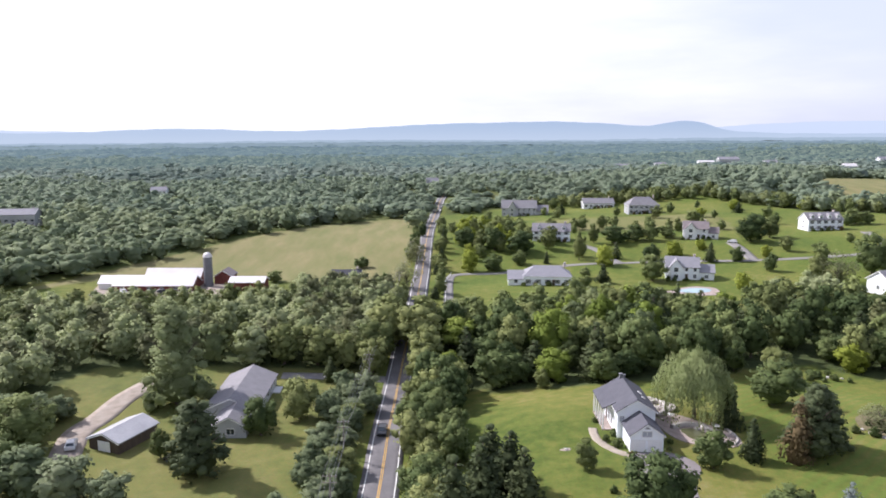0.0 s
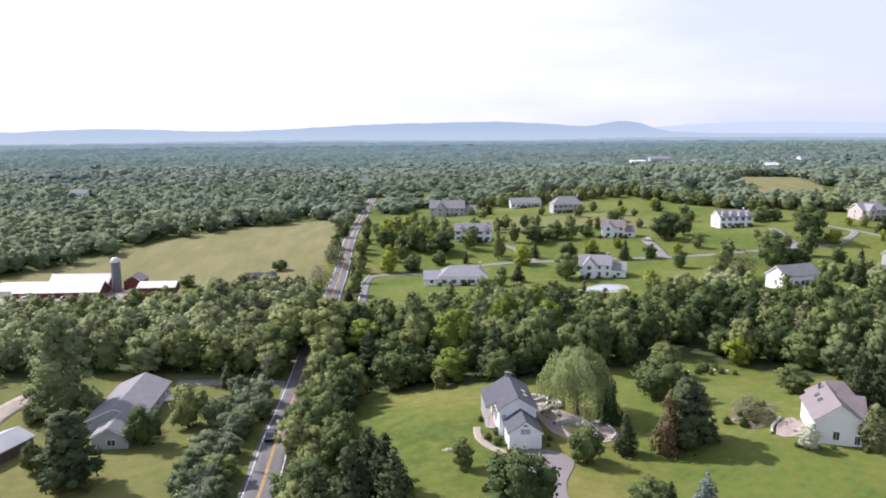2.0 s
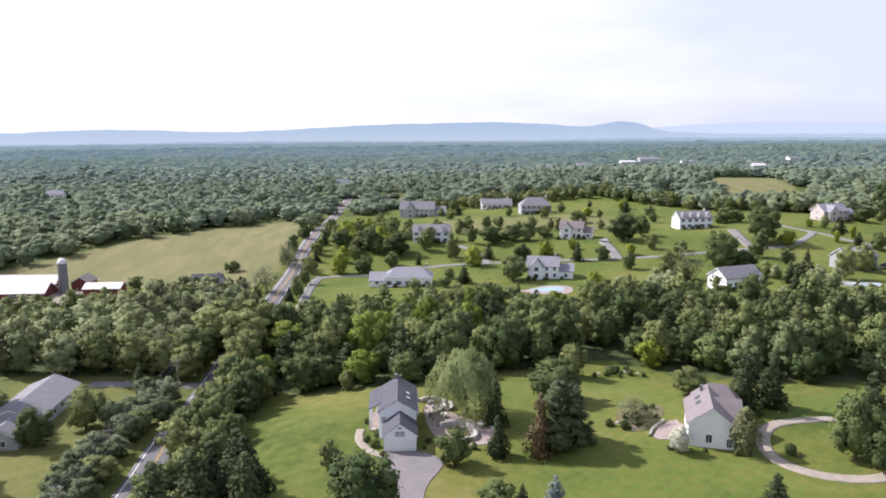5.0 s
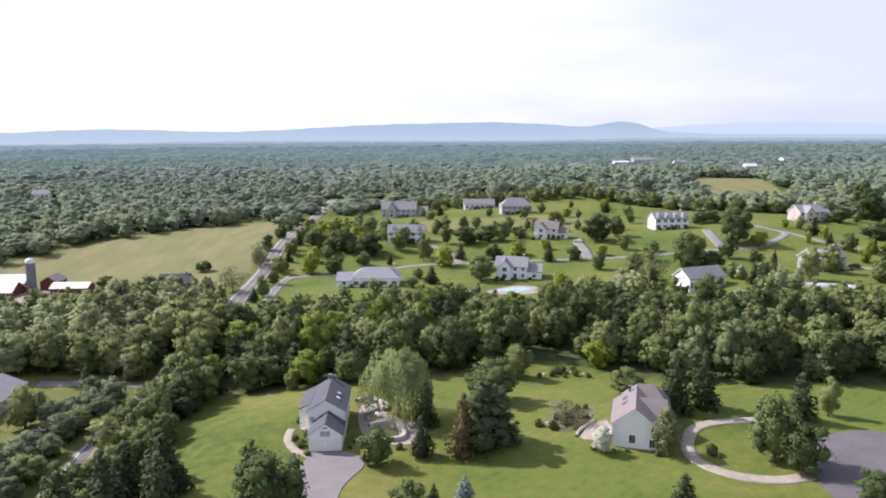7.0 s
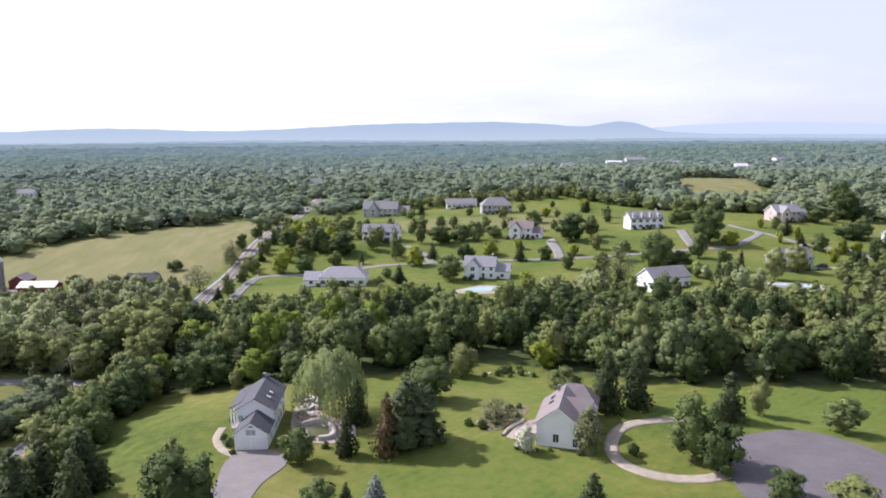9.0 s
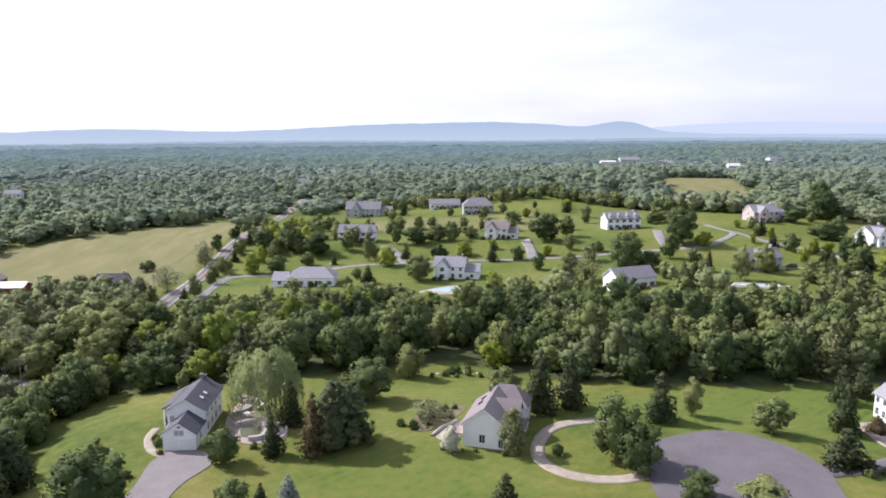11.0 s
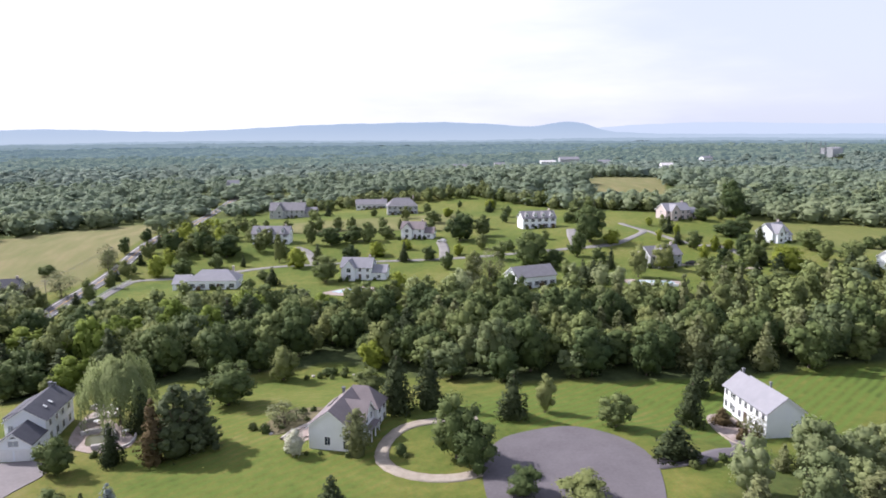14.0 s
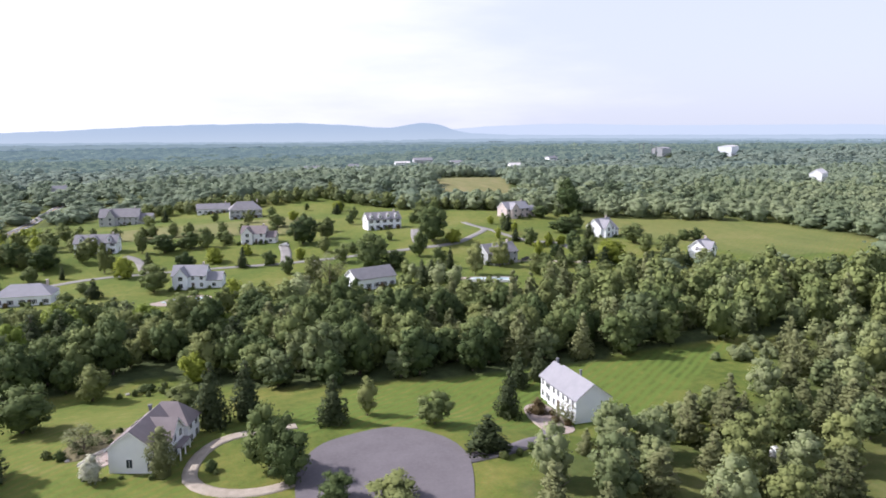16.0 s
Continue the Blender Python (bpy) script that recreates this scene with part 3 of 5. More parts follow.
# ---- buildings ----
def window(parent, x, y, z, w, h, face, name="window", shutters=False, glass=None):
    """A framed pane on a wall; face is the way it looks: '-y', '+y', '-x' or '+x'."""
    turn = {"-y": 0, "+x": 90, "+y": 180, "-x": -90}[face]
    m = pose(x, y, z, 0, 0, turn)
    bm = bmesh.new()
    t = 0.1
    for a in ((-w / 2 - t, w / 2 + t, -0.07, 0.02, h / 2, h / 2 + t), (-w / 2 - t, w / 2 + t, -0.09, 0.02, -h / 2 - t, -h / 2),
              (-w / 2 - t, -w / 2, -0.07, 0.02, -h / 2, h / 2), (w / 2, w / 2 + t, -0.07, 0.02, -h / 2, h / 2), (-0.03, 0.03, -0.06, 0.02, -h / 2, h / 2)):
        box(bm, *a)
    fr = part(name, bm, M_TRIM, parent)
    fr.matrix_basis = m
    bm = bmesh.new()
    box(bm, -w / 2, w / 2, -0.035, 0.02, -h / 2, h / 2)
    part("pane", bm, glass or M_GLASS, fr, "pane with a pale blind" if glass else "dark reflecting pane")
    if shutters:
        for s in (-1, 1):
            bm = bmesh.new()
            box(bm, s * (w / 2 + 0.3) - 0.18, s * (w / 2 + 0.3) + 0.18, -0.06, 0.02, -h / 2, h / 2)
            part("shutter", bm, M_ROOFDARK, fr, "dark shutter")


def block(parent, x0, x1, y0, y1, eave, ridge, wall, roof, along="y", base=-1.2, over=0.4, hip=0.0):
    """A house body with a pitched roof whose ridge runs along x or y; hip pulls the ridge's ends in."""
    bm = bmesh.new()
    if along == "y":
        mid, lo, hi, a, b_ = (x0 + x1) / 2, x0, x1, y0, y1
    else:
        mid, lo, hi, a, b_ = (y0 + y1) / 2, y0, y1, x0, x1
    body = [(lo, base), (hi, base), (hi, eave), (mid, ridge - 0.12), (lo, eave)] if not hip else [(lo, base), (hi, base), (hi, eave), (lo, eave)]
    prism(bm, body, along, a, b_)
    part("wall", bm, wall, parent)
    slope = (ridge - eave) / (hi - mid)
    bm = bmesh.new()
    if not hip:
        for s in (-1, 1):
            e = mid + s * (hi - mid + over)
            prism(bm, [(mid, ridge), (e, eave - slope * over), (e, eave - slope * over + 0.22), (mid, ridge + 0.24)], along, a - over, b_ + over)
    else:
        pts = []
        for u, s_, z in ((lo - over, a - over, eave), (hi + over, a - over, eave), (hi + over, b_ + over, eave), (lo - over, b_ + over, eave)):
            pts.append((u, s_, z))
        pts += [(mid, a + hip, ridge), (mid, b_ - hip, ridge)]
        vs = [bm.verts.new((p[0], p[1], p[2]) if along == "y" else (p[1], p[0], p[2])) for p in pts]
        for f in ((0, 1, 4), (1, 2, 5, 4), (2, 3, 5), (3, 0, 4, 5), (3, 2, 1, 0)):
            bm.faces.new([vs[i] for i in f])
        bmesh.ops.recalc_face_normals(bm, faces=bm.faces[:])
    part("roof", bm, roof, parent)
    if not hip:
        for s_ in (a - over - 0.03, b_ + over):
            for s in (-1, 1):
                bm = bmesh.new()
                e = mid + s * (hi - mid + over)
                prism(bm, [(mid, ridge - 0.18), (e, eave - slope * over - 0.18), (e, eave - slope * over + 0.1), (mid, ridge + 0.1)], along, s_, s_ + 0.03)
                part("barge_board", bm, M_TRIM, parent, "white barge board")


def slab_part(name, parent, material, dims, label=""):
    bm = bmesh.new()
    box(bm, *dims)
    bmesh.ops.bevel(bm, geom=bm.edges[:], offset=0.03, segments=1, affect="EDGES")
    return part(name, bm, material, parent, label)


def chimney(parent, x, y, z0, z1, s=0.45, material=None):
    bm = bmesh.new()
    box(bm, x - s, x + s, y - s, y + s, z0, z1)
    box(bm, x - s - 0.1, x + s + 0.1, y - s - 0.1, y + s + 0.1, z1, z1 + 0.2)
    part("chimney", bm, material or M_BRICK, parent, "pale chimney" if material else "pale brick chimney")


def garage_door(parent, x, y, z, w, h, face="-y"):
    bm = bmesh.new()
    for k in range(4):
        box(bm, -w / 2, w / 2, -0.08, 0.02, k * h / 4 + 0.015, (k + 1) * h / 4 - 0.015)
    ob = part("garage_door", bm, M_TRIM, parent, "white sectional garage door")
    ob.matrix_basis = pose(x, y, z, 0, 0, {"-y": 0, "+x": 90, "-x": -90, "+y": 180}[face])


# white house with a garage wing in front and a posted porch along one side
h = root("house", 36.0, 124.9, gz(36.2, 121), -1, "white clapboard house with dark shingle roof and garage wing", "house")
block(h, -3.6, 3.4, 0, 12.6, 5.25, 7.4, M_SIDING, M_ROOFDARK)
block(h, -2.6, 3.3, -6.0, 0.0, 3.15, 5.2, M_SIDING, M_ROOFDARK, over=0.3)
bm = bmesh.new()
prism(bm, [(-3.3, 5.5), (-5.75, 4.3), (-5.75, 4.5), (-3.3, 5.72)], "y", 3.2, 12.9)
part("porch_roof", bm, M_ROOFDARK, h)
slab_part("porch_floor", h, M_PATIO, (-5.6, -3.6, 3.4, 12.6, -0.8, 0.2), "pale porch floor")
for y in (3.6, 5.8, 8.0, 10.2, 12.4):
    slab_part("porch_post", h, M_TRIM, (-5.6, -5.35, y - 0.12, y + 0.12, 0.2, 4.4), "white porch post")
slab_part("porch_beam", h, M_TRIM, (-5.62, -5.34, 3.4, 12.6, 4.05, 4.35), "white porch beam")
for y in (4.7, 7.0, 11.2):
    window(h, -3.6, y, 1.7, 1.1, 1.6, "-x")
    window(h, -3.6, y, 4.1, 0.9, 0.9, "-x")
bm = bmesh.new()
box(bm, -3.68, -3.58, 8.6, 9.6, 0.2, 2.3)
part("door", bm, M_DARKWOOD, h, "dark side door")
chimney(h, -0.4, 12.0, 6.6, 8.2, 0.28, M_STEEL)
chimney(h, 0.35, 12.3, 6.6, 7.9, 0.16, M_STEEL)
window(h, 0.35, -6.0, 3.35, 1.7, 1.0, "-y", glass=M_BLIND)
bm = bmesh.new()
prism(bm, [(-0.2, 4.32), (0.9, 4.32), (0.35, 4.7)], "y", -6.06, -5.98)
part("gable_vent", bm, M_STEEL, h, "grey gable vent")
window(h, -2.75, 0, 3.7, 0.8, 1.1, "-y", glass=M_BLIND)
for x in (-1.15, 1.75):
    garage_door(h, x, -6.02, 0.05, 2.5, 2.1)
slab_part("garage_trim", h, M_TRIM, (-2.55, 3.2, -6.09, -6.0, 2.2, 2.36), "white trim board over the doors")
for y in (1.8, 4.6, 7.4, 10.4):
    window(h, 3.4, y, 1.5, 1.0, 1.4, "+x")
    window(h, 3.4, y, 4.1, 0.9, 1.2, "+x")
window(h, 3.3, -3.0, 1.6, 0.9, 1.2, "+x")
for y in (3.6, 6.0):
    bm = bmesh.new()
    box(bm, -0.4, 0.4, -0.3, 0.3, 0, 0.1)
    ob = part("skylight", bm, M_TRIM, h, "small pale roof skylight")
    ob.matrix_basis = pose(1.9, y, 6.52, 0, 31.5, 0)
for x, y0 in ((3.82, -0.3), (-4.02, -0.3)):
    slab_part("gutter", h, M_TRIM, (x - 0.06, x + 0.06, y0, 12.9, 4.92, 5.06), "white gutter")

# cream gabled house
h = root("house", 91.3, 112.9, gz(91.3, 114), -20, "pale gabled house with mauve-brown shingle roof", "house")
block(h, -3.9, 3.9, 0, 11.5, 4.4, 7.35, M_CREAM, M_ROOFBROWN)
block(h, 0.0, 5.2, 3.8, 9.4, 4.3, 7.0, M_CREAM, M_ROOFBROWN, "x", over=0.35)
block(h, -2.4, 5.9, 9.4, 15.0, 4.5, 7.9, M_CREAM, M_ROOFBROWN, "x", hip=2.6)
slab_part("porch_roof", h, M_ROOFBROWN, (5.2, 6.6, 4.2, 9.0, 2.55, 2.75), "mauve-brown porch roof")
for y in (4.4, 6.6, 8.8):
    slab_part("porch_post", h, M_TRIM, (6.3, 6.5, y - 0.1, y + 0.1, -0.8, 2.55), "white porch post")
slab_part("porch_floor", h, M_PATIO, (5.2, 6.7, 4.0, 9.2, -0.8, 0.15), "pale porch floor")
bm = bmesh.new()
box(bm, 5.16, 5.28, 7.2, 8.2, 0.15, 2.3)
part("door", bm, M_DARKWOOD, h, "dark front door")
window(h, -0.4, 0, 1.7, 1.0, 1.5, "-y")
window(h, 3.0, 0, 1.2, 0.8, 1.5, "-y")
window(h, 5.2, 5.4, 1.5, 1.3, 1.4, "+x")
for y in (5.2, 7.8):
    window(h, 5.2, y, 4.0, 1.1, 1.3, "+x")
for y in (10.8, 13.4):
    window(h, 5.9, y, 1.6, 1.1, 1.4, "+x")
    window(h, 5.9, y, 3.8, 1.1, 1.1, "+x")
for y in (2.5, 5.0):
    bm = bmesh.new()
    box(bm, -0.5, 0.5, -0.55, 0.55, 0, 0.1)
    ob = part("skylight", bm, M_GLASS, h, "roof skylight")
    ob.matrix_basis = pose(-2.0, y + 3.5, 6.08, 0, -37.1, 0)
chimney(h, -1.2, 10.8, 6.4, 7.6, 0.22, M_STEEL)
slab_part("deck", h, M_PATIO, (-6.5, -3.9, 4.0, 9.0, -0.8, 0.45), "pale timber deck")

# long white house with a plain gable end
h = root("house", 172.5, 109.6, gz(174, 114), 0, "long white colonial house with pale grey shingle roof", "house")
block(h, 0, 7.6, 0, 12.0, 5.0, 7.8, M_SIDING, M_ROOFPALE)
block(h, 0.4, 7.0, 12.0, 16.0, 4.9, 7.5, M_SIDING, M_ROOFPALE)
chimney(h, 4.0, 15.4, 6.8, 8.4, 0.2, M_STEEL)
chimney(h, 5.4, 7.8, 6.0, 8.0, 0.16, M_STEEL)
for k, y in enumerate((1.2, 3.2, 5.2, 7.2, 9.2, 11.4)):
    window(h, 0, y, 3.9, 0.9, 1.3, "-x")
    if k != 3:
        window(h, 0, y, 1.4, 0.9, 1.4, "-x")
for y in (13.0, 15.0):
    window(h, 0.4, y, 3.8, 0.9, 1.2, "-x")
    window(h, 0.4, y, 1.4, 0.9, 1.4, "-x")
bm = bmesh.new()
box(bm, -0.08, 0.02, 6.6, 7.8, 0.1, 2.4)
part("door", bm, M_DARKWOOD, h, "dark panelled front door")
slab_part("porch_step", h, M_BRICK, (-1.6, 0, 6.2, 8.2, -0.8, 0.12), "brick porch step")
window(h, 5.6, 0, 1.6, 0.9, 1.3, "-y")
slab_part("side_awning", h, M_ROOFDARK, (7.6, 8.4, 2.0, 3.4, 2.6, 2.9), "small dark awning")

# low ranch house
h = root("ranch_house", -44.6, 139.4, gz(-45, 148), 2, "low grey ranch house with mauve-grey shingle roof", "house")
block(h, -3.4, 3.6, 0, 11, 2.7, 4.6, M_GREYSIDE, M_ROOFGREY)
block(h, -7.5, 3.8, 9, 31.5, 2.8, 5.2, M_GREYSIDE, M_ROOFGREY)
window(h, 0.4, 0, 1.4, 1.6, 1.2, "-y")
for y in (13, 17, 21, 25, 29):
    window(h, 3.8, y, 1.5, 1.4, 1.2, "+x")
slab_part("porch", h, M_WHITE, (3.8, 5.6, 26, 30, -0.6, 0.25), "white porch floor")

# grey roofed garage beside the dirt track
h = root("garage", -65.6, 137.4, gz(-66, 139), -20, "low garage with lilac-grey sheet roof and dark board walls", "garage")
block(h, -3.8, 3.8, -5, 5.5, 2.3, 3.7, M_DARKWOOD, M_SHEETGREY)
garage_door(h, 0, -5.02, 0, 3.0, 2.1)


def plain_house(x, y, turn, length, depth, eave, ridge, wall, roof, label, wing=0, dormers=0, floors=2, cross=False, chim=True, hip=0.0):
    """A far house: main body along x, optional front gable, wing and dormers, rows of windows."""
    h = root("house", x, y, gz(x, y), turn, label, "house", "houses on the lanes")
    hl = length / 2
    block(h, -hl, hl, 0, depth, eave, ridge, wall, roof, "x", hip=hip)
    n_win = max(3, int(length / 3.2))
    xs = [(-hl + (k + 0.5) * length / n_win) for k in range(n_win)]
    for f in range(floors):
        for xx in xs:
            if not (cross and abs(xx + hl * 0.4) < 2.6):
                window(h, xx, 0, 1.5 + 2.8 * f, 1.1, 1.5, "-y", shutters=not cross)
    for s, face in ((-hl, "-x"), (hl, "+x")):
        for f in range(floors):
            window(h, s, depth * 0.5, 1.5 + 2.8 * f, 1.0, 1.4, face)
    if cross:
        block(h, -hl * 0.4 - 2.6, -hl * 0.4 + 2.6, -2.2, depth / 2, eave, ridge - 0.3, wall, roof, "y")
        for f in range(floors):
            window(h, -hl * 0.4, -2.2, 1.5 + 2.8 * f, 1.6, 1.6, "-y")
    for k in range(dormers):
        xx = -hl + (k + 0.5) * length / dormers
        block(h, xx - 0.9, xx + 0.9, 0.6, depth * 0.45, ridge - 1.5, ridge - 0.5, wall, roof, "y", base=eave - 0.2, over=0.15)
        window(h, xx, 0.6, ridge - 2.0, 0.9, 0.9, "-y")
    if wing:
        w0, w1 = (hl, hl + abs(wing)) if wing > 0 else (-hl - abs(wing), -hl)
        block(h, w0, w1, 0.8, depth - 0.6, eave * 0.62, ridge * 0.68, wall, roof, "x")
        window(h, (w0 + w1) / 2, 0.8, 1.4, 1.3, 1.3, "-y")
    bm = bmesh.new()
    box(bm, -0.55 + hl * 0.25, 0.55 + hl * 0.25, -0.07, 0.02, 0.1, 2.3)
    part("door", bm, M_DARKWOOD, h, "dark front door")
    if chim:
        chimney(h, hl * 0.75, depth * 0.55, ridge - 0.8, ridge + 1.0, 0.4)
    return h


plain_house(41.5, 275.5, -4, 19, 12, 3.5, 7.0, M_SIDING, M_ROOFPALE, "long white house with pale grey hipped roof behind the trees", wing=-6, floors=1, hip=4.5)
plain_house(55.5, 360, -8, 19, 9, 5.2, 8.6, M_SIDING, M_ROOFGREY, "white colonial house with dormers and grey roof", dormers=3)
plain_house(98, 285, -14, 13, 9, 5.2, 8.6, M_SIDING, M_ROOFPALE, "white house with steep front gable by a pool", wing=6, cross=True)
plain_house(165, 246, 18, 17, 9.5, 4.2, 7.4, M_SIDING, M_ROOFGREY, "white house with a broad grey roof", floors=1, chim=False)
plain_house(128, 356, -18, 12, 8, 5.2, 8.4, M_CREAM, M_ROOFBROWN, "cream house with rosy roof beside dark trees", wing=5, cross=True)
plain_house(198, 364, 6, 19, 9, 5.4, 8.8, M_SIDING, M_ROOFGREY, "white colonial house with a row of dormers", dormers=4)
plain_house(53, 492, -6, 24, 12, 5.6, 10.4, M_GREYSIDE, M_ROOFGREY, "large grey house with hipped roof", wing=8, cross=True)
plain_house(112, 508, 0, 22, 10, 3.4, 6.6, M_CREAM, M_ROOFGREY, "long low grey-roofed house by the woods", floors=1)
plain_house(131, 460, 0, 20, 12, 5.6, 10.6, M_GREYSIDE, M_ROOFGREY, "large grey house with hipped roof on the meadow", hip=5.0)
plain_house(281, 372, 10, 16, 10, 5.4, 9.0, M_BRICK, M_ROOFPALE, "rosy pale brick house with grey roof", wing=6, cross=True)
plain_house(226, 268, 14, 16, 9, 5.0, 8.4, M_GREYSIDE, M_ROOFGREY, "grey house half hidden by garden trees", cross=True)
plain_house(300, 304, 22, 12, 9, 5.2, 9.0, M_SIDING, M_ROOFPALE, "white gabled house with pale roof", cross=True, wing=4)
plain_house(311, 240, 24, 9, 8, 4.6, 7.8, M_SIDING, M_ROOFPALE, "white house with grey roof above the wood", cross=True)
plain_house(-40, 284, 0, 12, 8, 3.0, 6.4, M_GREYSIDE, M_ROOFDARK, "grey house with dark roof beside the road", floors=1)
plain_house(255, 1000, 0, 22, 10, 6, 9, M_SIDING, M_ROOFPALE, "distant white house among trees", floors=2)
plain_house(438, 1185, 0, 26, 10, 6, 8, M_SIDING, M_METALROOF, "distant long white building among trees")
plain_house(477, 1189, 0, 34, 14, 9, 13, M_GREYSIDE, M_ROOFPALE, "distant large grey building among trees")
plain_house(507, 1101, 0, 20, 10, 7, 9.5, M_SIDING, M_ROOFPALE, "distant white house among trees")
plain_house(546, 954, 0, 18, 10, 6, 9, M_SIDING, M_METALROOF, "distant white house among trees")
plain_house(700, 1130, 20, 22, 10, 6, 9, M_SIDING, M_ROOFPALE, "distant white house among trees")
plain_house(330, 1080, 0, 16, 9, 6, 9, M_CREAM, M_ROOFPALE, "distant pale house among trees")
plain_house(-247, 615, 8, 13, 9, 6, 9, M_SIDING, M_ROOFPALE, "distant grey roof in the woods")
plain_house(-262, 432, 8, 22, 12, 8, 11, M_GREYSIDE, M_ROOFPALE, "pale roofed building in the woods")
plain_house(-10, 668, 0, 11, 8, 6, 10, M_SIDING, M_ROOFPALE, "distant pale house at the road's end")
plain_house(716, 561, 30, 24, 12, 9, 13, M_SIDING, M_METALROOF, "distant white house with white roof")
plain_house(1036, 1062, 38, 62, 24, 16, 18, M_SIDING, M_METALROOF, "distant long white warehouse", floors=1, chim=False)
plain_house(930, 1120, 36, 50, 20, 14, 16, M_GREYSIDE, M_ROOFPALE, "distant grey industrial building", floors=1, chim=False)

# farm
barn = root("barn", -121, 281, gz(-121, 285), 0, "long dairy barn with white sheet roofs and red walls", "barn")
block(barn, -13, 19.5, 0, 11, 2.3, 5.4, M_RED, M_METALROOF, "x")
block(barn, -4, 19, 11.2, 18.5, 3.8, 6.6, M_RED, M_METALROOF, "x")
block(barn, -20, -8, 3, 11, 2.6, 5.0, M_WHITE, M_METALROOF, "x")
for k in range(6):
    window(barn, -9 + k * 5.4, 0, 1.2, 1.4, 0.9, "-y")
shed = root("shed", -79.6, 281, gz(-79.6, 284), 0, "open red shed with a white sheet roof", "shed")
block(shed, -7, 7, 0, 8, 3.2, 4.8, M_RED, M_METALROOF, "x")
sb = root("barn", -93, 294, gz(-93, 296), 0, "small red barn with brown roof beside the silo", "barn")
block(sb, -3.6, 3.6, 0, 8, 3.6, 5.8, M_RED, M_ROOFBROWN, "y")
silo = root("silo", -97.8, 290, gz(-97.8, 290), 0, "tall pale concrete silo with a domed cap", "silo")
bm = bmesh.new()
tube(bm, [(0, 0, -1), (0, 0, 12.4)], [1.8, 1.8], 24)
part("silo_wall", bm, M_STEEL, silo)
for k in range(12):
    bm = bmesh.new()
    tube(bm, [(0, 0, 0.6 + k), (0, 0, 0.72 + k)], [1.86, 1.86], 24)
    part("hoop", bm, M_STEEL, silo)
bm = bmesh.new()
tube(bm, [(0, 0, 12.4 + 2.0 * math.sin(a)) for a in np.linspace(0, 1.5, 8)], [1.9 * math.cos(a) for a in np.linspace(0, 1.5, 8)], 24)
part("dome", bm, M_METALROOF, silo, "pale metal dome")


# ---- poles and cables ----
POLES = [(-17.0, 82, 2.2), (-18.3, 107, 1.6), (-19.4, 131, 0.7), (-18.6, 172, 1.2), (-17.6, 222, 2.4), (-17.0, 268, 3.4), (-15.5, 340, 4.6)]
for x, y, top in POLES:
    p = root("utility_pole", x, y, gz(x, y), 0, "weathered wooden utility pole beside the road", "pole", "roadside poles")
    hgt = top - gz(x, y)
    bm = bmesh.new()
    tube(bm, [(0, 0, -1), (0, 0, hgt + 0.5)], [0.17, 0.12], 8)
    part("post", bm, M_POLE, p)
    for z in (hgt, hgt - 1.1):
        bm = bmesh.new()
        box(bm, -1.2, 1.2, -0.16, -0.05, z - 0.08, z + 0.08)
        part("crossarm", bm, M_POLE, p)
    for s in (-1.05, -0.4, 0.4, 1.05):
        bm = bmesh.new()
        tube(bm, [(s, -0.1, hgt + 0.08), (s, -0.1, hgt + 0.3)], [0.05, 0.035], 6)
        part("insulator", bm, M_WHITE, p, "white insulator")
for s, dz in ((-1.05, 0.3), (-0.4, 0.3), (0.4, 0.3), (1.05, 0.3), (0.6, -1.0)):
    bm = bmesh.new()
    for (ax, ay, az), (bx, by, bz) in zip(POLES, POLES[1:]):
        k = np.linspace(0, 1, 9)
        tube(bm, [(ax + (bx - ax) * t + s, ay + (by - ay) * t - 0.1, az + (bz - az) * t + dz - 0.8 * 4 * t * (1 - t)) for t in k], [0.024] * 9, 4)
    cab = part("cable", bm, M_WIRE, None)
    tagged(cab, "thin dark overhead cable between utility poles", "cable", "overhead cables")


